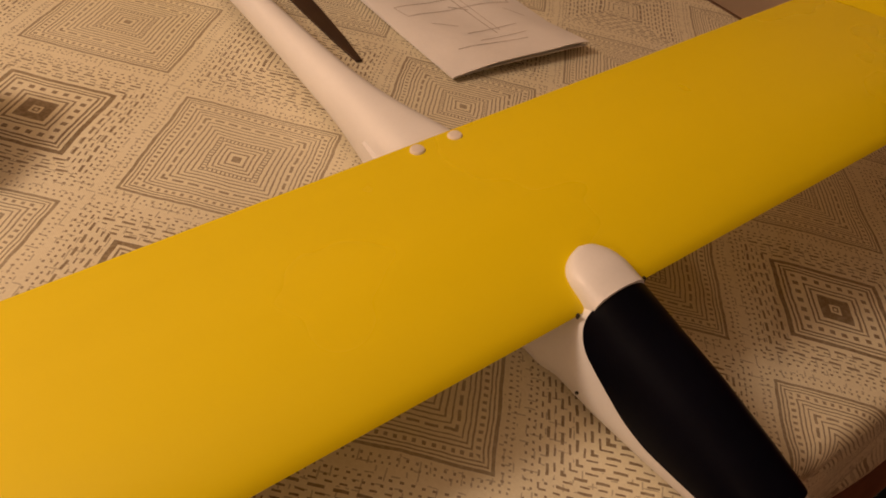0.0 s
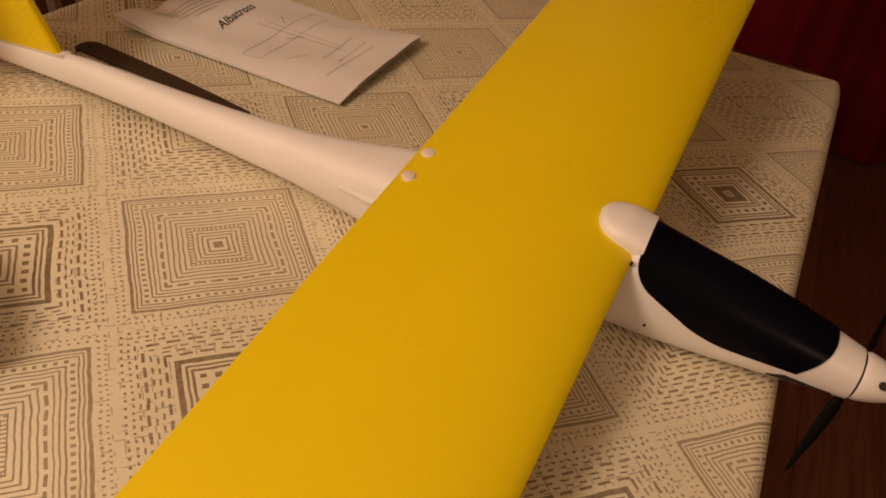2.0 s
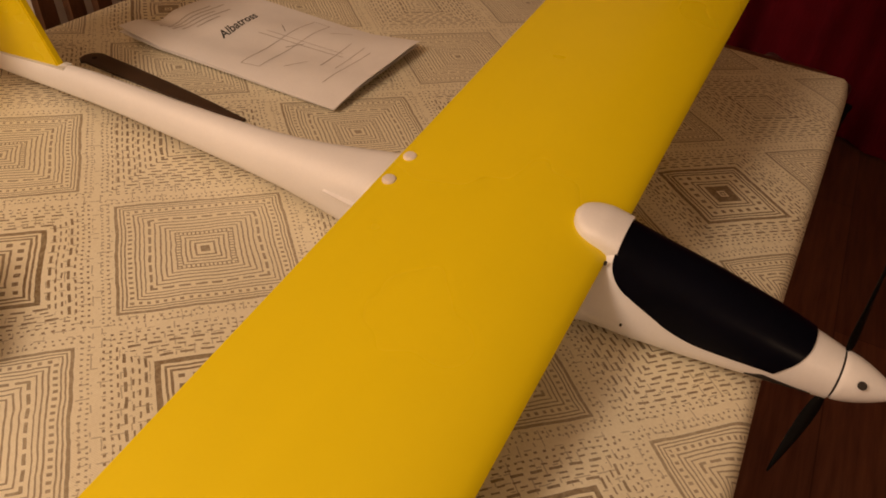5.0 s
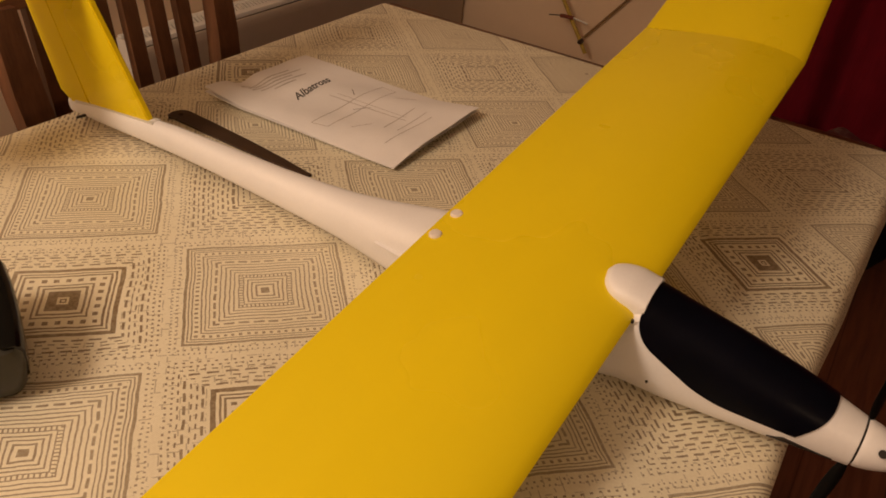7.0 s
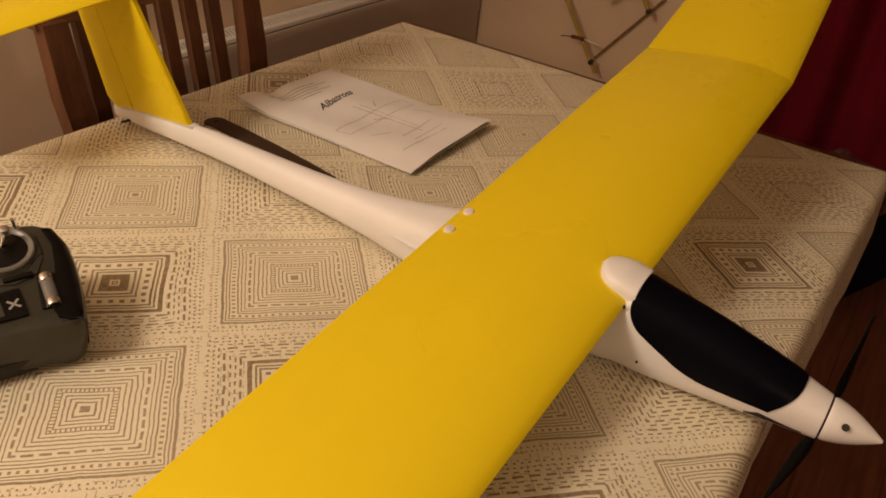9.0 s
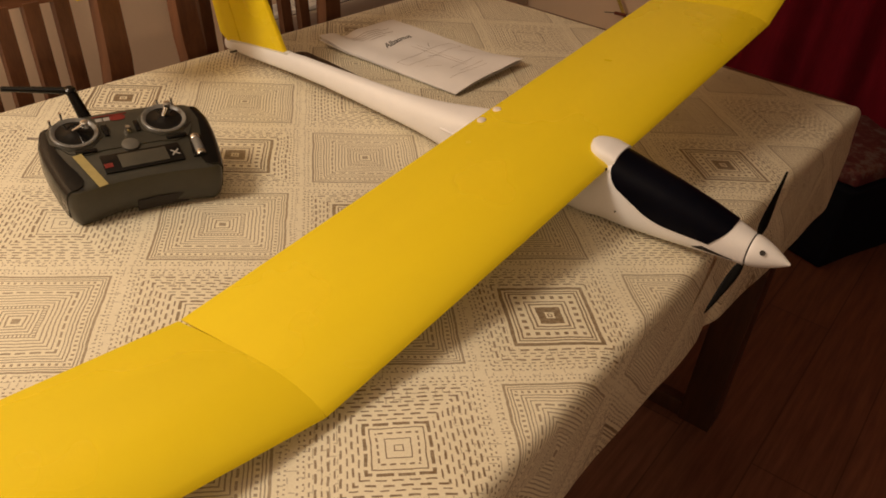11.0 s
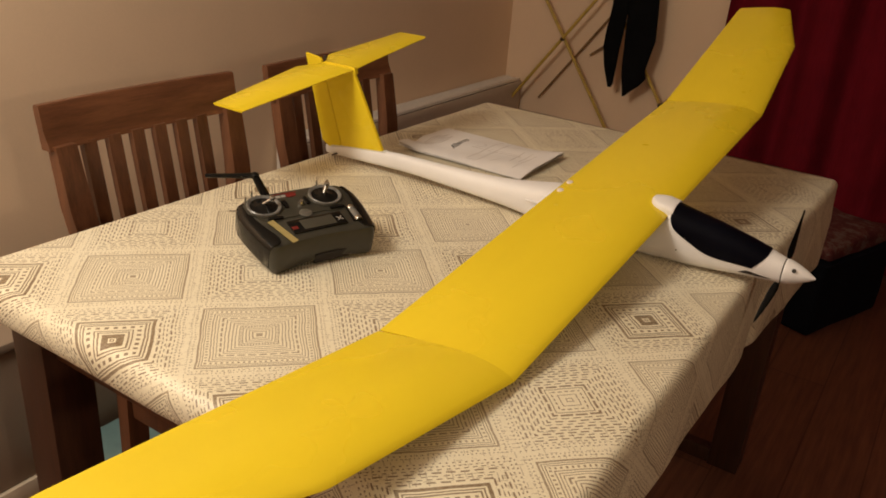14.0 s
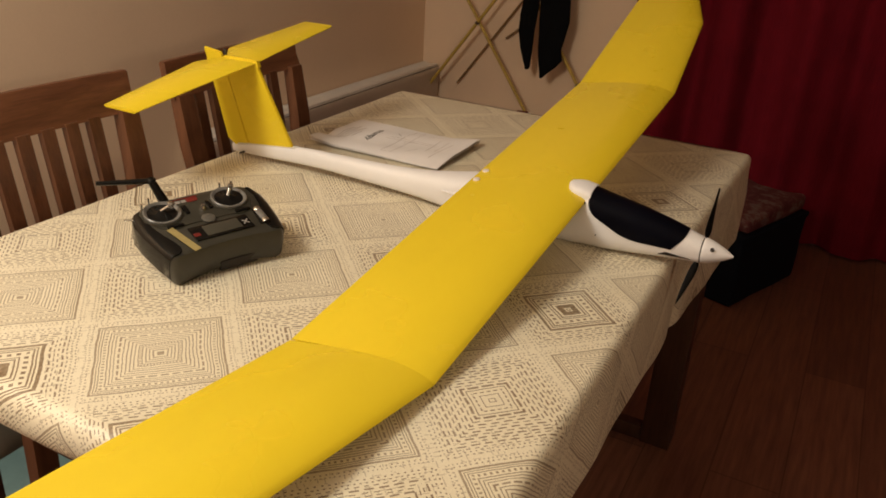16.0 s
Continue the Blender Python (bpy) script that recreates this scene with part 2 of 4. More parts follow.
CHAIRWOOD = wood("chair_wood", (0.074, 0.027, 0.012), (0.185, 0.076, 0.034))
RAILWOOD = wood("chair_rail_wood", (0.074, 0.027, 0.012), (0.185, 0.076, 0.034), axis=0)
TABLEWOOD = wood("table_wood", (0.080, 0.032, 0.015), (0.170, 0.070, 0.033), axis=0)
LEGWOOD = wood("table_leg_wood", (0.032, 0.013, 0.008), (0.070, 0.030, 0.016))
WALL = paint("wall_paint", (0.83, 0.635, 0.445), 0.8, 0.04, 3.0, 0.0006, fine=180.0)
# unseen walls: beige darkened so that they bounce less light
DIMWALL = paint("unseen_wall_dimmed", (0.34, 0.26, 0.19), 0.8, 0.05, 3.0)
# unseen ceiling, its tone lowered to weaken the bounce onto the table
CEIL = paint("ceiling_dimmed", (0.50, 0.46, 0.41), 0.85, 0.03, 3.0)
RUST = paint("rust_red", (0.17, 0.035, 0.015), 0.5, 0.2)
# the radiator's front, darker than its enamel to stand in for shade
PANELSHADE = paint("radiator_panel_shaded", (0.52, 0.43, 0.34), 0.4, 0.04)
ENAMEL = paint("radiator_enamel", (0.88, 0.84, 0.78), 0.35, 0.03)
SLOT = paint("radiator_slot_shade", (0.04, 0.032, 0.026), 0.7, 0.2)
DULLBROWN = paint("dull_brown", (0.26, 0.155, 0.062), 0.6, 0.25, 50.0)
CANE = paint("yellow_cane", (0.52, 0.36, 0.06), 0.45, 0.2, 50.0)
BLACKCLOTH = paint("black_cloth", (0.005, 0.005, 0.006), 0.9, 0.3, 25.0, 0.001, spec=0.1)
NAVY = paint("navy_fabric", (0.006, 0.007, 0.013), 0.9, 0.25, 40.0, 0.001, spec=0.12)
FLOOR = floor_material()
CURTAIN = curtain_material()
CREAM = paint("cream_paint", (0.66, 0.55, 0.42), 0.5, 0.06, 6.0)
# chest colour darkened to stand in for the table's shadow
CHESTSHADE = paint("chest_shaded", (0.30, 0.235, 0.175), 0.55, 0.08, 6.0)
TEAL = paint("teal_plastic", (0.16, 0.26, 0.27), 0.5, 0.1)
n_ = Nodes("patterned_cushion")
f_ = n_.noise(n_.coords(), 26.0, 4.0, 0.7)
PATTERN = n_.set(Base_Color=n_.ramp(f_, [(0.42, (0.085, 0.013, 0.016)), (0.50, (0.115, 0.030, 0.028)), (0.60, (0.160, 0.100, 0.082))]), Roughness=0.85)


# ---- building helpers ----
def link(name, bm, material, parent=None, label="", smooth=True):
    mesh = bpy.data.meshes.new(name)
    if parent is None:
        bmesh.ops.translate(bm, vec=(0, 0, -FZ), verts=bm.verts)
    bmesh.ops.scale(bm, vec=(U, U, U), verts=bm.verts)
    bmesh.ops.recalc_face_normals(bm, faces=bm.faces)
    bm.to_mesh(mesh)
    bm.free()
    mesh.materials.append(material)
    if smooth:
        for p in mesh.polygons:
            p.use_smooth = True
        mesh.set_sharp_from_angle(angle=radians(38))
    ob = new(name, mesh)
    if parent is not None:
        ob.parent = parent
    if label:
        ob["label"] = label
    return ob


def part(name, bm, material, parent, label=""):
    return link(name, bm, material, parent, label)


def placed(m):
    """A placement of the plan, in metres."""
    m = m.copy()
    m.translation = metres(m.translation)
    return m


def thing(name, m, label, category, group="", kind=""):
    ob = new(name)
    ob.empty_display_size = 0.05
    ob.matrix_basis = placed(m)
    return tagged(ob, label, category, group, kind)


def box(size, at=(0, 0, 0), bevel=0.0, turn=None, seg=2):
    bm = bmesh.new()
    bmesh.ops.create_cube(bm, size=1.0)
    bmesh.ops.scale(bm, vec=size, verts=bm.verts)
    if bevel:
        bmesh.ops.bevel(bm, geom=list(bm.edges), offset=bevel, segments=seg, affect="EDGES", profile=0.6)
    if turn is not None:
        bmesh.ops.transform(bm, matrix=turn, verts=bm.verts)
    bmesh.ops.translate(bm, vec=at, verts=bm.verts)
    return bm


def loft(rings, closed=True, caps=True):
    """A skin through rings of equally many points."""
    bm = bmesh.new()
    vs = [[bm.verts.new(p) for p in r] for r in rings]
    m = len(vs[0])
    for r0, r1 in zip(vs, vs[1:]):
        for k in range(m if closed else m - 1):
            bm.faces.new((r0[k], r0[(k + 1) % m], r1[(k + 1) % m], r1[k]))
    if caps and closed:
        bm.faces.new(vs[0][::-1])
        bm.faces.new(vs[-1])
    return bm


def rod(a, b, r0, r1=None, seg=10):
    a, b = Vector(a), Vector(b)
    r1 = r0 if r1 is None else r1
    q = (b - a).to_track_quat("Z", "Y")
    rings = []
    for p, r in ((a, r0), (b, r1)):
        rings.append([p + q @ Vector((r * math.cos(2 * math.pi * k / seg), r * math.sin(2 * math.pi * k / seg), 0)) for k in range(seg)])
    return loft(rings)


def lathe(profile, m=None, seg=24):
    """A turned solid about z: profile of (radius, height)."""
    rings = [[Vector((r * math.cos(2 * math.pi * k / seg), r * math.sin(2 * math.pi * k / seg), z)) for k in range(seg)] for r, z in profile]
    if m is not None:
        rings = [[m @ p for p in r] for r in rings]
    return loft(rings)


def slab(outline, z0, z1, bevel=0.0, seg=2, m=None):
    """A flat piece with the given outline."""
    bm = bmesh.new()
    vs = [bm.verts.new((x, y, z0)) for x, y in outline]
    f = bm.faces.new(vs)
    ext = bmesh.ops.extrude_face_region(bm, geom=[f])
    bmesh.ops.translate(bm, vec=(0, 0, z1 - z0), verts=[v for v in ext["geom"] if isinstance(v, bmesh.types.BMVert)])
    if bevel:
        edges = [e for e in bm.edges if abs(e.verts[0].co.z - e.verts[1].co.z) < 1e-7]
        bmesh.ops.bevel(bm, geom=edges, offset=bevel, segments=seg, affect="EDGES", profile=0.6)
    if m is not None:
        bmesh.ops.transform(bm, matrix=m, verts=bm.verts)
    return bm


def merge(*bms):
    out = bms[0]
    for b in bms[1:]:
        mesh = bpy.data.meshes.new("joined")
        b.to_mesh(mesh)
        out.from_mesh(mesh)
        bpy.data.meshes.remove(mesh)
        b.free()
    return out


def lerp_table(table, y):
    """Row of a table, smoothly between its first column's values."""
    if y <= table[0][0]:
        return table[0][1:]
    for r0, r1 in zip(table, table[1:]):
        if y <= r1[0]:
            t = (y - r0[0]) / (r1[0] - r0[0])
            return [p + (q - p) * t for p, q in zip(r0[1:], r1[1:])]
    return table[-1][1:]


# ---- room ----
X0, X1, Y0, Y1, H = -2.6, 2.09, -3.4, 1.165, 2.4


def setting(name, bm, mat, label, category):
    return tagged(link(name, bm, mat, smooth=False), label, category, kind="structure")


setting("floor", box((X1 - X0 + 0.4, Y1 - Y0 + 0.4, 0.1), ((X0 + X1) / 2, (Y0 + Y1) / 2, FZ - 0.05)), FLOOR, "dark reddish-brown wood laminate floor", "floor")
setting("ceiling", box((X1 - X0 + 0.4, Y1 - Y0 + 0.4, 0.1), ((X0 + X1) / 2, (Y0 + Y1) / 2, H + 0.05)), CEIL, "plain unseen ceiling, toned down to cut bounced light", "ceiling")
setting("wall_north", box((X1 - X0, 0.1, H - FZ), ((X0 + X1) / 2, Y1 + 0.05, (H + FZ) / 2)), WALL, "unseen closing wall, darkened to cut bounced light behind the chairs", "wall")
setting("wall_south", box((X1 - X0, 0.1, H - FZ), ((X0 + X1) / 2, Y0 - 0.05, (H + FZ) / 2)), DIMWALL, "unseen closing wall, darkened to cut bounced light", "wall")
setting("wall_east", box((0.1, Y1 - Y0, H - FZ), (X1 + 0.05, (Y0 + Y1) / 2, (H + FZ) / 2)), WALL, "unseen closing wall, darkened to cut bounced light beside the curtain", "wall")
setting("wall_west", box((0.1, Y1 - Y0, H - FZ), (X0 - 0.05, (Y0 + Y1) / 2, (H + FZ) / 2)), DIMWALL, "unseen closing wall, darkened to cut bounced light", "wall")
setting("baseboard", merge(box((X1 - X0, 0.016, 0.09), ((X0 + X1) / 2, Y1 - 0.008, FZ + 0.045), 0.004), box((0.016, Y1 - Y0 - 0.02, 0.09), (X1 - 0.008, (Y0 + Y1) / 2 - 0.01, FZ + 0.045), 0.004)), ENAMEL, "white painted skirting board", "baseboard")


# ---- radiator ----
def radiator():
    x0, x1, top, y = 0.67, 2.072, 0.494, 1.118
    root = thing("radiator", pose((x0 + x1) / 2, y, 0.12), "long white panel radiator with a slotted top grille", "radiator")
    half, h = (x1 - x0) / 2, top - 0.12
    # pressed front panel with shallow upright ribs
    rings = []
    count = 2 * int(half / 0.018)
    for k in range(count + 1):
        x = -half + 2 * half * k / count
        dip = 0.0 if k % 2 else 0.0035
        rings.append([(x, -0.046 + dip, 0.02), (x, -0.046 + dip, h - 0.040), (x, -0.046, h - 0.020), (x, -0.042, h - 0.013), (x, -0.0365, h - 0.013), (x, -0.036, 0.0)])
    part("front_panel", loft(rings), PANELSHADE, root, "pressed steel front panel with shade put into its colour")
    part("back_panel", box((2 * half, 0.012, h - 0.02), (0, 0.034, (h - 0.02) / 2), 0.004), ENAMEL, root)
    for s in (-1, 1):
        part("end_cover", box((0.006, 0.070, h - 0.006), (s * (half + 0.003), 0.004, (h - 0.006) / 2), 0.002), ENAMEL, root)
    # near-black sheet that paints the shade between the grille bars
    part("slot_shade", box((2 * half, 0.066, 0.004), (0, -0.002, h - 0.026)), SLOT, root, "dark sheet standing in for the shade below the grille")
    part("front_strip", box((2 * half, 0.020, 0.012), (0, -0.025, h - 0.006), 0.003), ENAMEL, root)
    part("back_strip", box((2 * half, 0.012, 0.010), (0, 0.036, h - 0.006), 0.003), ENAMEL, root)
    bars = bmesh.new()
    count = 120
    for k in range(count):
        x = -half + (k + 0.5) * 2 * half / count
        v = [bars.verts.new((x + dx + sh, dy, h - 0.006 + dz)) for dz in (-0.005, 0.003) for dx, dy, sh in ((-0.0028, -0.018, -0.012), (0.0028, -0.018, -0.012), (0.0028, 0.034, 0.012), (-0.0028, 0.034, 0.012))]
        for f in ((0, 1, 5, 4), (1, 2, 6, 5), (2, 3, 7, 6), (3, 0, 4, 7), (4, 5, 6, 7)):
            bars.faces.new([v[q] for q in f])
    tagged(part("grille", bars, ENAMEL, root), kind="stuff")


radiator()


# ---- curtain ----
def curtain():
    root = thing("curtain", pose(2.005, -0.95, FZ + 0.012), "dark red floor-length curtain hanging in folds", "curtain")
    rings = []
    ny = 240
    for side in (0, 1):
        for zz in (0.0, 0.6, 1.2, 1.8, 2.25) if side == 0 else (2.25, 1.8, 1.2, 0.6, 0.0):
            row = []
            for k in range(ny):
                t = k / (ny - 1)
                yy = 1.19 - 2.21 * t
                amp = 0.034 + 0.010 * math.sin(t * 9)
                fold = amp * math.sin(t * 62 + 1.3 * math.sin(t * 11) + 0.10 * zz) + 0.010 * math.sin(t * 131 + zz)
                row.append((fold + side * 0.004, yy + 0.008 * math.sin(zz * 2 + t * 30), zz))
            rings.append(row)
    part("drape", loft(rings, closed=False), CURTAIN, root)
    part("rail", rod((0.0, 1.23, 2.27), (0.0, -1.06, 2.27), 0.014), CHAIRWOOD, root)


curtain()


# ---- lattice of canes on the wall with black cloth on it ----
def lattice():
    root = thing("cane_lattice", pose(2.005, 0.80, 0.25), "yellow cane rods crossed as a lattice against the wall", "lattice")
    lines = [((1.150, 0.325), (0.47, 1.25), 0.0), ((0.565, 0.262), (1.13, 1.055), 0.014), ((0.425, 0.495), (0.75, 0.97), 0.014)]
    for (ya, za), (yb, zb), off in lines:
        part("cane", rod((off, ya - 0.80, za - 0.25), (off, yb - 0.80, zb - 0.25), 0.0065), CANE, root)
    for ya, za, yb, zb in ((0.985, 0.425, 0.66, 0.870), (0.775, 0.640, 0.700, 0.700), (0.600, 0.295, 0.405, 0.545)):
        part("thin_brown_rod", rod((0.068, ya - 0.80, za - 0.25), (0.068, yb - 0.80, zb - 0.25), 0.0040), DULLBROWN, root, "thin brown rod")
    for y, z in ((0.877, 0.696), (0.430, 0.510), (0.585, 0.300)):
        part("joint", lathe([(0.006, -0.014), (0.008, -0.009), (0.008, 0.009), (0.006, 0.014)], pose(0.006, y - 0.80, z - 0.25, 0, 90, 0)), BROWNBLADE, root, "small brown joint")
    part("peg_shaft", rod((0.0, -0.091, 0.110), (0.0, -0.133, 0.118), 0.0016), BROWNBLADE, root, "thin dark shaft")
    part("peg_handle", rod((0.0, -0.131, 0.117), (0.0, -0.178, 0.120), 0.0062), RUST, root, "rust-red handle")
    part("peg_end", rod((0.0, -0.176, 0.120), (0.0, -0.228, 0.113), 0.0028), ENAMEL, root, "thin white end")


lattice()


def black_cloth():
    root = thing("hanging_cloth", pose(1.985, 0.594, 0.527), "black cloth garment with two narrow legs hanging down", "garment")

    def leg(rows, name):
        rings = []
        for z, ya, yb in rows:
            mid, half = (ya + yb) / 2 - 0.62, (yb - ya) / 2
            rings.append([(0.010 * math.sin(2 * math.pi * k / 16), mid + half * math.cos(2 * math.pi * k / 16), z - 0.50) for k in range(16)])
        part(name, loft(rings), BLACKCLOTH, root)

    leg([(0.522, 0.657, 0.672), (0.535, 0.652, 0.676), (0.555, 0.652, 0.684), (0.60, 0.648, 0.700), (0.67, 0.646, 0.714), (0.73, 0.640, 0.712), (0.79, 0.636, 0.704), (0.85, 0.632, 0.700), (0.98, 0.632, 0.690)], "trouser_leg")
    leg([(0.497, 0.596, 0.606), (0.515, 0.580, 0.610), (0.545, 0.545, 0.616), (0.575, 0.522, 0.622), (0.61, 0.530, 0.626), (0.66, 0.520, 0.628), (0.72, 0.508, 0.632), (0.78, 0.512, 0.634), (0.85, 0.518, 0.636), (0.98, 0.530, 0.636)], "trouser_leg")


black_cloth()


# ---- dark bag with patterned cushion ----
def bag():
    root = thing("storage_box", pose(1.594, -0.303, FZ, 0, 0, -21.2), "dark navy fabric box standing by the curtain", "box")
    bm = box((0.40, 0.25, 0.236), (0, 0, 0.1185), 0.018, seg=3)
    bmesh.ops.subdivide_edges(bm, edges=bm.edges[:], cuts=2, use_grid_fill=True)
    for v in bm.verts:
        v.co.x += 0.006 * noise.noise(v.co * 9)
        v.co.y += 0.006 * noise.noise(v.co * 9 + Vector((3, 1, 7)))
    part("body", bm, NAVY, root)
    part("rim", box((0.405, 0.255, 0.018), (0, 0, 0.230), 0.007), NAVY, root)
    for side in (-1, 1):
        part("handle", box((0.006, 0.090, 0.022), (side * 0.206, 0, 0.165), 0.002), NAVY, root, "dark fabric strap handle")


def cushion():
    root = thing("cushion", pose(1.594, -0.303, FZ + 0.2395, 0, 0, -20), "crumpled red and cream patterned cushion on the dark box", "cushion")
    bm = box((0.37, 0.235, 0.052), (0, 0, 0.027), 0.022, seg=4)
    bmesh.ops.subdivide_edges(bm, edges=bm.edges[:], cuts=3, use_grid_fill=True)
    for v in bm.verts:
        v.co += 0.012 * noise.noise_vector(v.co * 13)
        v.co.z = max(v.co.z, 0.002)
    part("cover", bm, PATTERN, root)


bag()
cushion()


# ---- table ----
TX0, TX1, TY0, TY1 = -0.604, 0.658, -0.352, 0.424


def table():
    root = thing("dining_table", pose(0, 0, FZ), "dark wooden dining table under a printed cloth", "table")
    part("tabletop", box((TX1 - TX0, TY1 - TY0, 0.028), ((TX0 + TX1) / 2, (TY0 + TY1) / 2, 0.7335 - FZ), 0.004), TABLEWOOD, root)
    half = 0.033
    for sx, sy in ((0, 0), (1, 0), (0, 1), (1, 1)):
        x = (TX0 + 0.055, TX1 - 0.053)[sx]
        y = (TY0 + 0.038, TY1 - 0.060)[sy]
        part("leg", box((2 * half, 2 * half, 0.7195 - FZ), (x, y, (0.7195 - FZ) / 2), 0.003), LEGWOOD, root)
    inner = TY1 - TY0 - 0.098 - 2 * half
    mid = ((TY0 + 0.038) + (TY1 - 0.060)) / 2
    for y in (TY0 + 0.055, TY1 - 0.055):
        part("apron", box((TX1 - TX0 - 0.18, 0.022, 0.085), ((TX0 + TX1) / 2, y, 0.6765 - FZ), 0.003), TABLEWOOD, root)
    for x in (TX0 + 0.050, TX1 - 0.050):
        part("apron", box((0.022, inner, 0.085), (x, mid, 0.6765 - FZ), 0.003), TABLEWOOD, root)
    # low rails that tie the legs of each end together
    for x in (TX0 + 0.040, TX1 - 0.068):
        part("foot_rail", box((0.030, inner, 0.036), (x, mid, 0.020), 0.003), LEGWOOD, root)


table()


def bend(s, r):
    """How far out and down a cloth lies that runs s past the bend's start."""
    if s <= 0:
        return 0.0, 0.0
    a = s / r
    if a < math.pi / 2:
        return r * math.sin(a), r * (1 - math.cos(a))
    return r, r + s - r * math.pi / 2


def tablecloth():
    top = 0.7495
    edge, fold = -0.350, 0.013
    bm = bmesh.new()
    uvl = bm.loops.layers.uv.new("UVMap")
    us = [-0.651 + 0.008 * k for k in range(161)] + [0.637]
    vs = [edge + 0.007 * k for k in range(110)] + [0.421]
    drops = [0.003, 0.006, 0.009, 0.012, 0.015, 0.018, 0.0205, 0.024] + [0.024 + 0.0085 * k for k in range(1, 20)]
    vs = [edge - d for d in reversed(drops)] + vs
    sheet = []
    for low in (0.0, 0.0016):
        grid = []
        for u in us:
            row = []
            long = 0.100 + 0.058 * min(1.0, max(0.0, (u + 0.65) / 1.28)) + 0.002 * math.sin(u * 5.0 + 0.6)
            for v in vs:
                ox, dx = bend((-0.602 - u) * (1 - 0.55 * min(1.0, max(0.0, 0.05 - v))), 0.022 - low)
                run = (edge - v) if v > edge - 0.024 else 0.024 + (edge - 0.024 - v) * (long + 0.020 - 0.024) / (drops[-1] - 0.024)
                oy, dy = bend(run, fold - low)
                x = u if u > -0.602 else -0.602 - ox
                y = v if v > edge else edge - oy
                y -= 0.018 * min(1.0, max(0.0, (u - 0.10) / 0.50)) * min(1.0, max(0.0, (edge + 0.12 - v) / 0.12))
                hang = min(1.0, max(0.0, (dy - 0.012) / 0.06))
                y -= hang * (0.003 + 0.0012 * math.sin(u * 19 + 1.0) + 0.0006 * math.sin(u * 43))
                # the sharp fold that the cloth throws near its far corner
                crease = math.exp(-((u - 0.16 + 0.20 * dy) / 0.020) ** 2)
                y += hang * 0.007 * crease
                y -= hang * 0.004 * max(0.0, (u - 0.19) / 0.45)
                hang2 = min(1.0, max(0.0, (dx - 0.015) / 0.04))
                x -= hang2 * 0.001 * math.sin(v * 25)
                flat = dx + dy < 0.004
                ripple = 0.0006 * noise.noise((u * 9, v * 9, 0.3)) if flat else 0.0
                x += 0.003 * max(0.0, u / 0.637) ** 4 * math.sin(v * 9)
                # softly rounded far corner
                if u > 0.585 and v < edge + 0.03:
                    near = (u - 0.585) / 0.052
                    out = min(1.0, (edge + 0.03 - v) / 0.06)
                    x += (0.010 - 0.006 * near) * near * out
                    y += 0.006 * near * near * min(1.0, hang + 0.3) * out
                row.append(bm.verts.new((x, y, top - dx - dy - low + 0.0006 + ripple)))
            grid.append(row)
        sheet.append(grid)
    nu, nv = len(us), len(vs)

    def flow(u, v):
        """Where the print lies along the hanging cloth."""
        if v > edge - 0.024:
            return v
        long = 0.100 + 0.058 * min(1.0, max(0.0, (u + 0.65) / 1.28)) + 0.002 * math.sin(u * 5.0 + 0.6)
        return edge - 0.024 - (edge - 0.024 - v) * (long + 0.020 - 0.024) / (drops[-1] - 0.024)

    def face(q, uvs):
        f = bm.faces.new(q)
        for lp, w in zip(f.loops, uvs):
            lp[uvl].uv = w

    for s, g in enumerate(sheet):
        for i in range(nu - 1):
            for j in range(nv - 1):
                idx = ((i, j), (i + 1, j), (i + 1, j + 1), (i, j + 1))
                face([g[a][b] for a, b in idx], [(us[a], flow(us[a], vs[b])) for a, b in idx])
    rim = [(i, 0) for i in range(nu)] + [(nu - 1, j) for j in range(1, nv)] + [(i, nv - 1) for i in range(nu - 2, -1, -1)] + [(0, j) for j in range(nv - 2, 0, -1)]
    for a, b in zip(rim, rim[1:] + rim[:1]):
        face([sheet[0][a[0]][a[1]], sheet[0][b[0]][b[1]], sheet[1][b[0]][b[1]], sheet[1][a[0]][a[1]]], [(us[p], flow(us[p], vs[q])) for p, q in (a, b, b, a)])
    ob = link("tablecloth", bm, CLOTH)
    tagged(ob, "cream cloth printed with brown concentric squares, spread over the table", "tablecloth")


tablecloth()


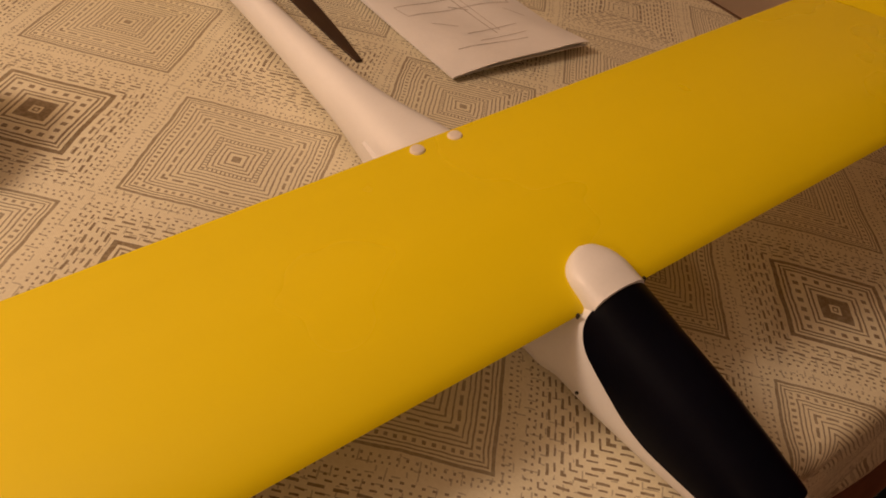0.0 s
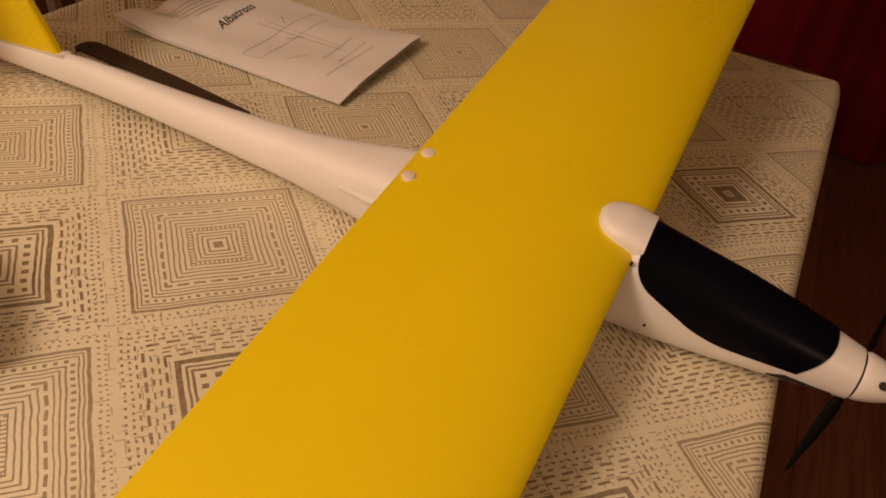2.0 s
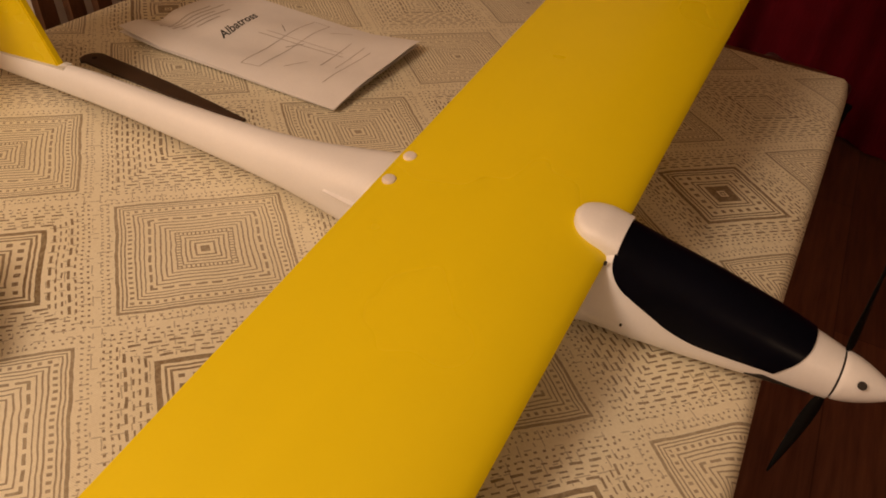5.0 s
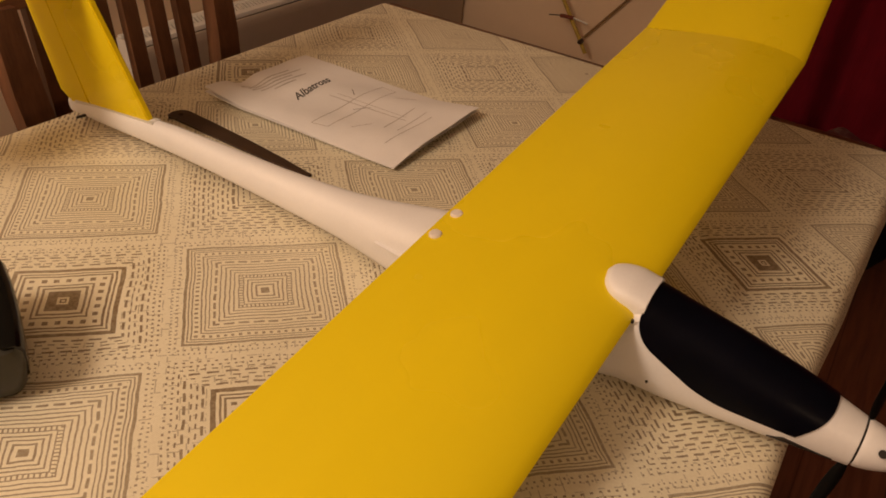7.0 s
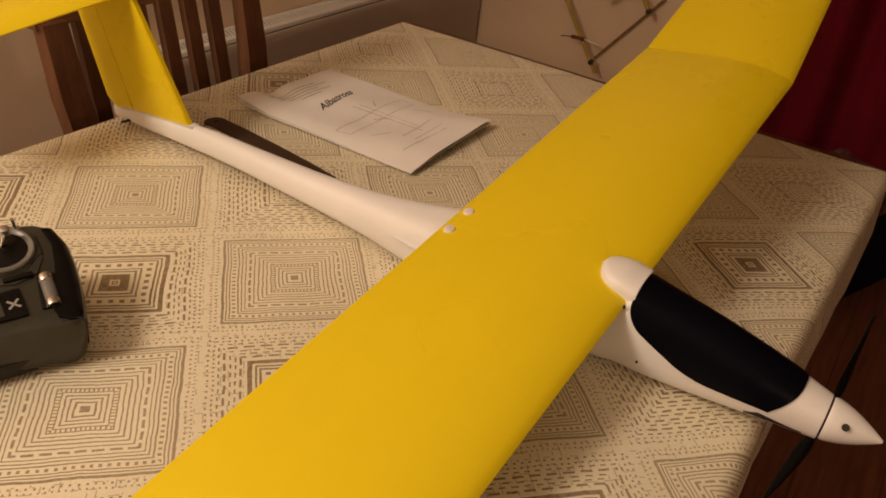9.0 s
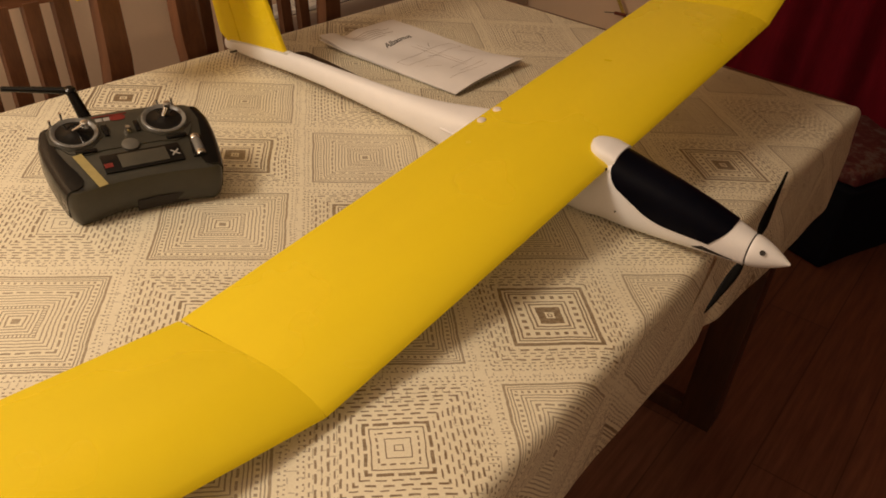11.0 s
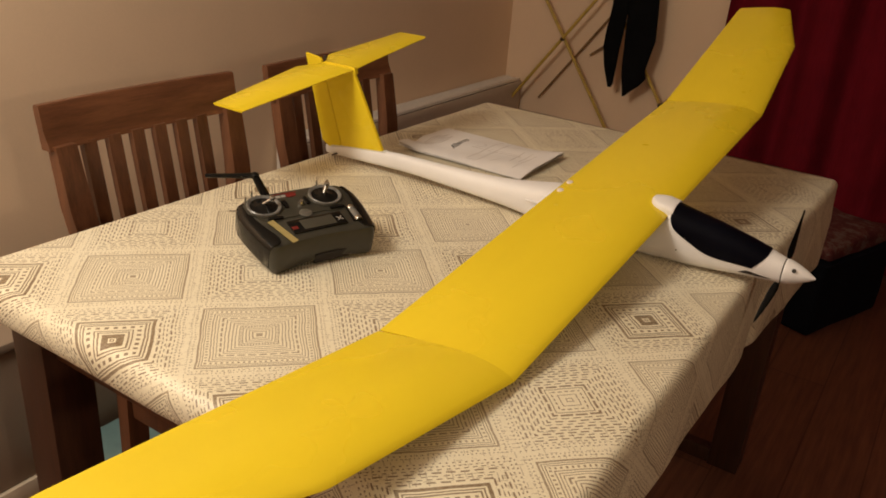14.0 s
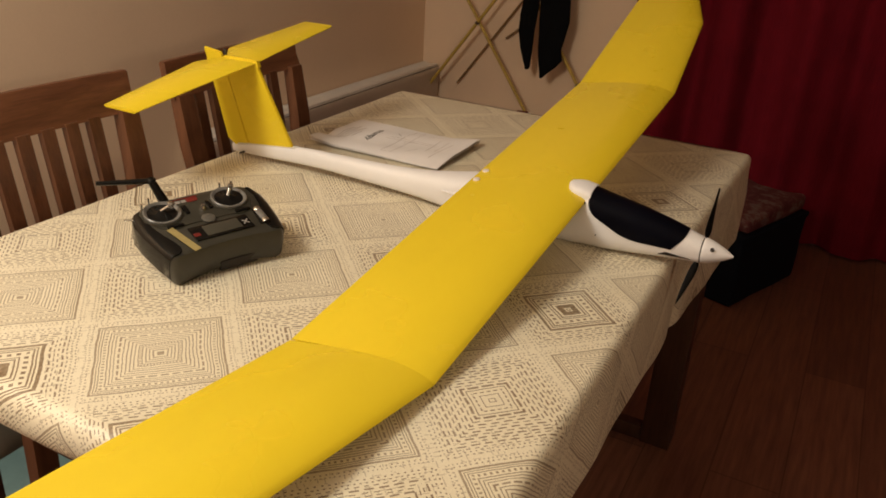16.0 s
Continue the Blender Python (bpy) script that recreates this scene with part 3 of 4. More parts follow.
# ---- chairs ----
def chair():
    root = thing("dining_chair", pose(0, 0, 0), "dark-stained wooden dining chair with a slatted back, pushed under the table", "chair", "chairs along the table")
    w = 0.179

    def back(z):
        return 0.0 if z < 0.45 else (z - 0.45) * 0.17

    for s in (-1, 1):
        rings = []
        for z, h, inn in ((FZ, 0.017, 0.030), (0.45, 0.019, 0.028), (0.62, 0.019, 0.014), (0.74, 0.018, 0.002), (0.835, 0.016, 0.0)):
            y = back(z) + (0.02 if z == FZ else 0)
            rings.append([(s * (w - 0.018 - inn) + a * h * 1.05, y + b * h * 0.7, z) for a, b in ((-1, -1), (1, -1), (1, 1), (-1, 1))])
        part("back_post", loft(rings), CHAIRWOOD, root)
        part("front_leg", box((0.036, 0.036, 0.43 - FZ), (s * (w - 0.030), -0.365, (0.43 + FZ) / 2), 0.003), CHAIRWOOD, root)
        part("side_rail", box((0.022, 0.33, 0.05), (s * (w - 0.042), -0.182, 0.405), 0.003), CHAIRWOOD, root)
    part("front_rail", box((2 * w - 0.100, 0.022, 0.05), (0, -0.365, 0.405), 0.003), RAILWOOD, root)
    rings = []
    for k in range(13):
        t = k / 12 * 2 - 1
        x = t * (w + 0.004)
        y = back(0.86) + 0.010 * (1 - t * t)
        zt = 0.893
        rings.append([(x, y - 0.010, 0.828), (x, y + 0.002, 0.856), (x, y + 0.007, zt - 0.003), (x, y + 0.010, zt), (x, y + 0.018, zt), (x, y + 0.021, zt - 0.004), (x, y + 0.012, 0.828)])
    top = loft(rings)
    part("top_rail", top, RAILWOOD, root)
    part("lower_rail", box((2 * w - 0.080, 0.020, 0.045), (0, back(0.56) + 0.004, 0.56), 0.003), RAILWOOD, root)
    for k in range(6):
        x = (k - 2.5) * 0.0428 - 0.008
        rings = []
        for z in (0.58, 0.66, 0.74, 0.832):
            y = back(z) + 0.008
            rings.append([(x + a * 0.0112, y + b * 0.006, z) for a, b in ((-1, -1), (1, -1), (1, 1), (-1, 1))])
        part("slat", loft(rings), CHAIRWOOD, root)
    part("seat", box((2 * w - 0.052, 0.40, 0.035), (0, -0.195, 0.447), 0.012, seg=3), RAILWOOD, root, "flat dark wooden seat")
    return root


first = chair()
first.matrix_basis = placed(pose(-0.233, 0.475, 0))
copy_thing(first, placed(pose(0.216, 0.475, 0)))


# an assumed body for the dim area above a pale strip by the wall
def assumed_chest():
    root = thing("assumed_chest", pose(-0.447, 0.887, FZ), "assumed low chest, shade put into its colour, on a pale plinth by the wall", "chest")
    part("carcass", box((1.16, 0.22, 0.29), (0, 0, 0.195), 0.004), CHESTSHADE, root)
    part("plinth", box((1.18, 0.236, 0.048), (0, 0, 0.024), 0.004), CREAM, root)
    part("top_board", box((1.18, 0.236, 0.018), (0, 0, 0.350), 0.005), CHESTSHADE, root)


assumed_chest()


def floor_tub():
    root = thing("storage_tub", pose(-0.141, 0.678, FZ), "shallow teal plastic storage tub on the floor by the wall", "tub")
    rings = []
    for z, g in ((0.0, 0.0), (0.075, 0.012), (0.078, 0.020), (0.088, 0.021), (0.088, 0.010), (0.012, -0.004)):
        rings.append([(a * (0.24 + g), b * (0.062 + g), z) for a, b in ((-1, -0.85), (-0.96, -1), (0.96, -1), (1, -0.85), (1, 0.85), (0.96, 1), (-0.96, 1), (-1, 0.85))])
    part("basin", loft(rings), TEAL, root)
    part("lid", box((0.50, 0.148, 0.010), (0, 0, 0.0935), 0.004), TEAL, root, "flat teal lid")


floor_tub()


# ---- model glider ----
LEAN_DEG = 7.6
plane = thing("model_glider", pose(0.042, 0.0, 0.7515, 0, -LEAN_DEG, -0.3), "yellow and white model glider with T-tail and black canopy", "model aircraft")
# y, half width, bottom, top
BODY = [(-0.398, 0.0172, 0.0125, 0.0468), (-0.380, 0.0203, 0.0118, 0.0522), (-0.350, 0.0243, 0.0096, 0.0608), (-0.310, 0.0280, 0.0050, 0.0706), (-0.270, 0.0300, 0.0008, 0.0785), (-0.246, 0.0305, 0.000, 0.0840), (-0.2425, 0.0305, 0.000, 0.0845), (-0.236, 0.0305, 0.000, 0.0800),
        (-0.225, 0.0320, 0.000, 0.0620), (-0.150, 0.0320, 0.000, 0.0560), (-0.070, 0.0325, 0.002, 0.0625), (-0.060, 0.0315, 0.0025, 0.0628), (-0.048, 0.0300, 0.003, 0.0615), (-0.030, 0.0272, 0.004, 0.0585), (0.000, 0.0228, 0.0055, 0.0538), (0.030, 0.0192, 0.007, 0.0502), (0.070, 0.0166, 0.0085, 0.0470), (0.110, 0.0150, 0.010, 0.0450),
        (0.200, 0.0120, 0.013, 0.0430), (0.262, 0.0102, 0.0125, 0.0420), (0.290, 0.0090, 0.0105, 0.0390), (0.360, 0.0062, 0.0070, 0.0310), (0.412, 0.0035, 0.0060, 0.0220)]


def skin(y, ang, grow=0.0):
    """A point on the glider's body, ang measured from the top."""
    w, lo, hi = lerp_table(BODY, y)
    mid = lo + (hi - lo) * 0.46
    c, s = math.cos(ang), math.sin(ang)
    p = 0.86 - 0.26 * max(0.0, 1 - abs(y + 0.060) / 0.110)
    x = (w + grow) * math.copysign(abs(s) ** p, s)
    z = mid + ((hi - mid + grow) if c > 0 else (mid - lo + grow)) * math.copysign(abs(c) ** p, c)
    return Vector((x, y, z))


def fuselage():
    ys = [-0.398, -0.39, -0.38, -0.365, -0.35, -0.33, -0.31, -0.29, -0.27, -0.255, -0.246, -0.2425, -0.236, -0.225, -0.19, -0.15, -0.11, -0.07, -0.06, -0.05, -0.04, -0.03, 0.0, 0.03, 0.05, 0.07, 0.11, 0.155, 0.20, 0.245, 0.29, 0.325, 0.36, 0.39, 0.412]
    part("fuselage", loft([[skin(y, 2 * math.pi * k / 40) for k in range(40)] for y in ys]), WHITE, plane, "white moulded body tapering to a slim tail boom")
    # canopy
    rings = []
    amax = radians(93)
    for grow in (0.0012, -0.0010):
        for i in range(41):
            t = i / 40 if grow > 0 else 1 - i / 40
            row = []
            for k in range(37):
                q = k / 36 * 2 - 1
                aq = abs(q)
                rear = -0.2436 - 0.027 * max(0.0, (aq - 0.42) / 0.58) ** 2.0
                front = -0.378 + 0.016 * aq ** 2.5
                row.append(skin(rear + (front - rear) * t, q * amax * (1 - 0.03 * t - 0.24 * aq ** 4 * (1 - t) ** 5), grow))
            rings.append(row)
    part("canopy", loft(rings, closed=False), BLACK, plane, "glossy black canopy hatch")
    # tongue over the wing's leading edge
    rings = []
    for i in range(19):
        t = math.sin(math.pi / 2 * i / 18)
        y = -0.2447 + 0.0367 * t
        w = 0.0195 * max(0.0, 1 - max(0.0, (t - 0.42) / 0.58) ** 2.4) ** 0.5 + 0.0004
        base = 0.0640
        hi = 0.0868 + 0.0034 * min(1.0, t / 0.4) - 0.0010 * t - 0.003 * max(0.0, t - 0.92) * 12
        rings.append([(w * math.cos(math.pi * k / 16), y, base + (hi - base) * math.sin(math.pi * k / 16) ** 0.26) for k in range(17)])
    part("wing_tongue", loft(rings), WHITE, plane, "rounded white fairing over the wing")
    # spinner and ring
    turn = pose(0, -0.398, 0.0296, 90, 0, 0)
    part("spinner_gap", lathe([(0.0160, -0.004), (0.0160, 0.004)], turn), DARKLINE, plane, "dark gap behind the spinner")
    prof = [(0.0168, 0.0016), (0.0173, 0.0026)] + [(0.0173 * (1 - q ** 1.55) * 0.93 + 0.0012, 0.0026 + 0.0385 * q) for q in (0.08, 0.2, 0.35, 0.5, 0.65, 0.8, 0.9, 0.96, 1.0)]
    part("spinner", lathe(prof, turn, 32), WHITE, plane, "white pointed spinner")
    part("spinner_screw", lathe([(0.0028, 0.0), (0.0028, 0.0016)], pose(-0.0117, -0.4128, 0.0392, 0, -52, 0), 12), DARKLINE, plane)
    # cheek inlets
    for s in (-1, 1):
        tri = [skin(-0.388, s * radians(114), 0.0008), skin(-0.356, s * radians(102), 0.0008), skin(-0.346, s * radians(116), 0.0008)]
        low = [skin(p.y, s * radians(a), -0.002) for p, a in zip(tri, (114, 102, 116))]
        part("cheek_inlet", loft([tri, low]), DARKLINE, plane, "dark cooling inlet")
    # edges of the saddle in which the wing sits
    for side in (-1, 1):
        rings = []
        for y, out, z, h in ((-0.100, 0.0335, 0.0455, 0.0060), (-0.066, 0.0335, 0.0440, 0.0055), (-0.046, 0.0315, 0.0420, 0.0040), (-0.018, 0.0262, 0.0395, 0.0014)):
            rings.append([(side * (out - 0.006), y, z - h), (side * (out + 0.0008), y, z - h * 0.8), (side * (out + 0.0012), y, z), (side * (out - 0.006), y, z + h * 0.6)])
        part("saddle_edge", loft(rings), WHITE, plane, "thin white ledge below the wing")
        part("root_gap", box((0.0014, 0.0020, 0.0034), (side * 0.0262, -0.2400, 0.0735), 0.0004), DARKLINE, plane, "small dark gap at the wing root")
    part("latch_pin", lathe([(0.0010, 0.0), (0.0010, 0.0012)], pose(-0.0352, -0.262, 0.034, 0, -90, 0), 10), DARKLINE, plane)
    for z, x in ((0.0, -0.0170), (0.0, 0.0145)):
        part("wing_bolt", lathe([(0.0055, 0.0), (0.0055, 0.0020), (0.0044, 0.0034), (0.0018, 0.0039)], pose(x, -0.0715, 0.0648), 16), NYLON, plane, "white nylon bolt head")


fuselage()

FOIL_TOP = [(0.0, 0.0), (0.012, 0.0145), (0.04, 0.030), (0.09, 0.047), (0.18, 0.066), (0.30, 0.076), (0.42, 0.074), (0.58, 0.060), (0.76, 0.037), (0.90, 0.017), (1.0, 0.004)]
FOIL_LOW = [(1.0, -0.002), (0.7, -0.010), (0.4, -0.014), (0.2, -0.016), (0.08, -0.015), (0.03, -0.011), (0.008, -0.006)]


def foil(x, le, te, zle, zte, tilt=0.0, thick=1.0):
    """A wing section at x from the leading to the trailing edge."""
    out = []
    for f, h in FOIL_TOP + FOIL_LOW:
        c = te - le
        y, z = le + f * c, zle + (zte - zle) * f + h * c * thick
        out.append(SEAT @ Vector((x - (z - zle) * math.sin(tilt), y, z)))
    return out


LE, TE, ZLE, ZTE = -0.2395, -0.0627, 0.0725, 0.0640
SEAT = pose(-0.004, 0.0, 0.0, 0, -0.8, -0.6)   # the wing sits slightly askew on the body
KINK, DIHEDRAL = 0.433, {-1: radians(13.8), 1: radians(12.4)}


def wing():
    xs = [-KINK + 0.0005 + (2 * KINK - 0.001) * k / 24 for k in range(25)]
    part("centre_panel", loft([foil(x, LE, TE, ZLE, ZTE) for x in xs]), YELLOW, plane, "yellow film-covered wing centre")
    for s in (-1, 1):
        rings = []
        for r in (0.0005, 0.04, 0.09, 0.15, 0.21, 0.258, 0.266, 0.30, 0.33, 0.36, 0.38, 0.402, 0.410 if s > 0 else 0.432):
            le = LE + (0.020 * r / 0.262 if r < 0.262 else 0.020 + 0.052 * (r - 0.262) / 0.148)
            te = TE - (0.0 if r < 0.405 else 0.004)
            x = s * (KINK + r * math.cos(DIHEDRAL[s]))
            up = r * math.sin(DIHEDRAL[s])
            rings.append(foil(x, le, te, ZLE + up, ZTE + up, s * DIHEDRAL[s], 1.0 if r < 0.39 else 0.7))
        part("tip_panel", loft(rings), YELLOW, plane, "yellow upturned wing tip panel")


wing()


def tail():
    def fin_part(name, quad, half, label):
        rings = []
        for s, k in ((-half, 0.0), (half, 0.0)):
            rings.append([(s, y, z) for y, z in quad])
        bm = loft(rings)
        bmesh.ops.bevel(bm, geom=list(bm.edges), offset=0.0012, segments=2, affect="EDGES")
        part(name, bm, YELLOW, plane, label)

    fin_part("fin", [(0.279, 0.038), (0.372, 0.024), (0.403, 0.172), (0.334, 0.172)], 0.0035, "yellow film-covered fin")
    fin_part("rudder", [(0.3735, 0.022), (0.394, 0.012), (0.420, 0.030), (0.442, 0.188), (0.4075, 0.183), (0.4045, 0.172)], 0.0030, "yellow rudder hinged behind the fin")
    rings = []
    for x, le, te in ((-0.236, 0.356, 0.420), (-0.12, 0.346, 0.425), (-0.046, 0.339, 0.429), (-0.040, 0.338, 0.428), (-0.006, 0.334, 0.403), (0.006, 0.334, 0.403), (0.040, 0.338, 0.428), (0.046, 0.339, 0.429), (0.12, 0.346, 0.425), (0.240, 0.356, 0.420)):
        up = -0.022 * abs(x)
        rings.append([(x, le, up + 0.1752), (x, le + 0.003, up + 0.1775), (x, te - 0.003, up + 0.1772), (x, te, up + 0.1755), (x, te - 0.003, up + 0.1730), (x, le + 0.003, up + 0.1728)])
    part("tailplane", loft(rings), YELLOW, plane, "flat yellow tailplane on top of the fin")
    part("fin_cap", loft([[(a * 0.0042, y, 0.168 + b * h) for a, b in ((-1, 0), (-0.8, 0.9), (0.8, 0.9), (1, 0))] for y, h in ((0.3295, 0.004), (0.331, 0.0125), (0.340, 0.014), (0.396, 0.0135), (0.402, 0.010))]), YELLOW, plane, "yellow strip over the fin's top")
    part("control_horn", box((0.002, 0.006, 0.010), (0.0, 0.3985, 0.1845), 0.0005), INK, plane)
    part("tail_seat", loft([[(a * w, y, z0 + b * h) for a, b in ((-1, 0), (-0.8, 0.8), (0.8, 0.8), (1, 0), (0.6, -0.5), (-0.6, -0.5))] for y, w, z0, h in ((0.272, 0.0064, 0.0335, 0.0085), (0.300, 0.0062, 0.0295, 0.0095), (0.36, 0.0050, 0.0225, 0.0095), (0.398, 0.0040, 0.017, 0.009))]), SEATWHITE, plane, "off-white plastic seat below the fin")
    part("tail_horn", rod((-0.003, 0.384, 0.011), (-0.012, 0.391, 0.009), 0.0018, 0.0012), DARKLINE, plane, "small dark control horn")


tail()


LOWTIP = (-0.0480, -0.384, -0.0335)


def propeller():
    root = part("propeller_hub", lathe([(0.007, -0.004), (0.007, 0.004)], pose(0, -0.400, 0.0296, 90, 0, 0), 16), CARBON, plane)

    def blade(tip, face, wide=1.0):
        tip, face = Vector(tip), Vector(face)
        base = Vector((0, -0.400, 0.0296))
        way = tip - base
        across = way.cross(face).normalized()
        rings = []
        for t, w, twist in ((0.20, 0.0040, 0.4), (0.25, 0.0072, 0.35), (0.32, 0.0092, 0.3), (0.45, 0.0094, 0.2), (0.62, 0.0076, 0.1), (0.80, 0.0050, 0.0), (0.93, 0.0028, 0.0), (1.0, 0.0010, 0.0)):
            p = base + way * t
            ax = (across * math.cos(twist) + face * math.sin(twist)).normalized()
            nn = ax.cross(way).normalized()
            rings.append([p + ax * w * wide * math.cos(q) + nn * 0.0012 * math.sin(q) for q in [2 * math.pi * k / 10 for k in range(10)]])
        part("propeller_blade", loft(rings), CARBON, plane, "thin black folding propeller blade")

    blade((0.0438, -0.400, 0.1016), (0.3, 1.0, 0.0), 0.72)
    blade(LOWTIP, (-0.45, -0.25, 0.85), 0.56)


propeller()


# ---- transmitter ----
def transmitter():
    root = thing("radio_transmitter", pose(-0.3065, 0.1186, 0.7525, 0, 0, -24.6) @ pose(0, 0, 0, 15.0, 0, 0) @ pose(0, 0, 0, 0, 0, 4.1) @ Matrix.Diagonal((1.03, 1.02, 0.82, 1.0)), "dark grey hand-held radio transmitter with two sticks, lying on the cloth", "transmitter")

    def ring(cx, cy, a, b, e1, e2, m=40):
        out = []
        for k in range(m):
            q = 2 * math.pi * k / m
            c, s = math.cos(q), math.sin(q)
            out.append((cx + a * math.copysign(abs(c) ** e1, c), cy + b * math.copysign(abs(s) ** e2, s)))
        return out

    # plan of the case: half width over depth
    SIDE = [(-0.0090, 0.0660), (-0.0080, 0.0705), (-0.0040, 0.0740), (0.004, 0.0762), (0.020, 0.0790), (0.045, 0.0822), (0.065, 0.0835), (0.080, 0.0820), (0.0905, 0.0775), (0.098, 0.0680), (0.1025, 0.0500), (0.1042, 0.0280), (0.1050, 0.0)]
    half = [(x, y) for y, x in SIDE]
    plan = [(x, -0.009) for x in (0.045, 0.022, 0.0, -0.022, -0.045)] + [(-x, y) for x, y in half] + [(x, y) for x, y in half[-2::-1]]
    rings = []
    for z, g in ((0.000, -0.012), (0.003, -0.005), (0.010, -0.002), (0.030, 0.0), (0.045, -0.0005), (0.0505, -0.0025), (0.0525, -0.006)):
        row = []
        for x, y in plan:
            yy = 0.0480 + (y - 0.0480) * (1 + g / 0.0570)
            arch = math.cos(min(1.0, abs(x) / 0.064) * math.pi / 2) if y < -0.0085 else 0.0
            lean = 0.008 * max(0.0, 1 - z / 0.045) * max(0.0, 1 - (y + 0.009) / 0.03)
            row.append((x * (1 + g / 0.0895), yy - lean + 0.006 * arch, z + (0.006 * arch if z < 0.004 else 0.0)))
        rings.append(row)
    part("case", loft(rings), OLIVE, root, "dark olive grey plastic case")
    part("rear_foot", box((0.10, 0.046, 0.028), (0.0, 0.078, -0.013), 0.006), SHINY, root)
    # glossy side grips that wrap over the edge
    for s in (-1, 1):
        rings = []
        for y, inner in ((-0.004, 0.0640), (0.000, 0.0580), (0.008, 0.0565), (0.020, 0.0595), (0.035, 0.0650), (0.050, 0.0690), (0.070, 0.0725), (0.088, 0.0700)):
            xo = lerp_table(SIDE, y)[0]
            rings.append([(s * p, y, z) for p, z in ((xo - 0.004, 0.006), (xo + 0.0009, 0.012), (xo + 0.0012, 0.044), (xo - 0.0010, 0.0508), (xo - 0.0050, 0.0540), (inner, 0.0545), (inner, 0.0510), (xo - 0.008, 0.046))])
        part("grip", loft(rings), SHINY, root, "glossy black grip panel")
    part("front_slot", box((0.050, 0.004, 0.017), (0.013, -0.0066, 0.0120), 0.0006), DARKLINE, root, "black slot in the lower edge")
    part("face_plate", slab([(-0.030, 0.044), (0.026, 0.044), (0.040, 0.040), (0.056, 0.045), (0.064, 0.060), (0.061, 0.084), (0.048, 0.095), (-0.052, 0.095), (-0.068, 0.086), (-0.071, 0.064), (-0.060, 0.047), (-0.044, 0.041)], 0.0515, 0.0540, 0.0008), OLIVE, root, "raised grey face plate")
    for s, cx in ((-1, -0.0485), (1, 0.0390)):
        cy = 0.0735
        octo = [(cx + 0.0250 / math.cos(math.pi / 8) * math.cos(math.pi / 8 + q * math.pi / 4), cy + 0.0235 / math.cos(math.pi / 8) * math.sin(math.pi / 8 + q * math.pi / 4)) for q in range(8)]
        part("gimbal_plate", slab(octo, 0.0535, 0.0552, 0.0007), OLIVE, root)
        g = part("gimbal_ring", lathe([(0.0226, 0.0), (0.0226, 0.0030), (0.0216, 0.0040), (0.0200, 0.0034), (0.0180, 0.0010)], pose(cx, cy, 0.0550), 36), GREY, root, "grey ring round a stick")
        # flat black disc for the cup's shaded depth, offset to bare the near rim
        part("cup_shade_disc", lathe([(0.0184, 0.0), (0.0184, 0.0007), (0.0085, 0.0010), (0.0062, 0.0028), (0.0030, 0.0036)], pose(cx, cy + 0.0015, 0.0553), 28), SHINY, g, "black disc standing in for the dark depth of the stick cup")
        tip = (cx + 0.010, cy - 0.001, 0.0695) if s < 0 else (cx + 0.006, cy + 0.009, 0.0690)
        part("stick", rod((cx, cy + 0.003, 0.0580), tip, 0.0020, 0.0024), STEEL, g, "bright metal stick")
        for k in range(3):
            at = Matrix.Translation((tip[0], tip[1], tip[2] - 0.0035 + 0.0030 * k))
            part("stick_end", lathe([(0.0026, -0.0014), (0.0037, -0.0008), (0.0037, 0.0008), (0.0026, 0.0014)], at, 12), STEEL, g)
        part("trim_lever", box((0.020, 0.0045, 0.0035), (cx + 0.004, cy - 0.0285, 0.0550), 0.0008), SHINY, root)
        part("trim_lever", box((0.0045, 0.016, 0.0035), (cx - s * 0.0285, cy - 0.003, 0.0550), 0.0008), SHINY, root)
    part("screen_bezel", box((0.076, 0.026, 0.0026), (0.003, 0.0225, 0.0538), 0.0008), SHINY, root)
    part("screen", box((0.046, 0.019, 0.0010), (0.004, 0.0225, 0.0554), 0.0003), LCD, root, "grey unlit display")
    part("red_label", box((0.008, 0.006, 0.0006), (-0.0300, 0.0195, 0.0554)), RED, root)
    for a in (45, -45):
        part("cross_mark", box((0.0105, 0.0016, 0.0006), (0.0345, 0.0215, 0.0554 + a * 1e-6), 0.0, pose(0, 0, 0, 0, 0, a)), LEGEND, root, "pale cross mark")
    part("roller_slot", box((0.014, 0.032, 0.0030), (0.0590, 0.0260, 0.0535), 0.001, pose(0, 0, 0, 0, 0, -8)), SHINY, root)
    roll = part("roller", lathe([(0.0042, -0.0150), (0.0047, -0.0140), (0.0047, 0.0140), (0.0042, 0.0150)], pose(0.0590, 0.0260, 0.0545, 90, 0, -3), 16), GREY, root, "grey metal scroll roller")
    for q in (-0.0122, 0.0122):
        part("roller_end", lathe([(0.0047, -0.0030), (0.0050, -0.0024), (0.0050, 0.0024), (0.0047, 0.0030)], pose(0.0590, 0.0260, 0.0545, 90, 0, -3) @ pose(0, 0, q), 16), STEEL, roll)
    part("tape_strip", box((0.0088, 0.050, 0.0007), (0, 0, 0), 0.0, pose(-0.0475, 0.0175, 0.0557, 0, 0, 15)), TAPE, root, "strip of yellowed tape")
    part("maker_badge", slab(ring(-0.0040, 0.0890, 0.0078, 0.0042, 0.8, 0.8), 0.0535, 0.0548), RED, root, "red oval badge")
    part("badge_line", box((0.034, 0.0014, 0.0008), (-0.0110, 0.0942, 0.0544), 0.0002), RED, root, "thin red line")
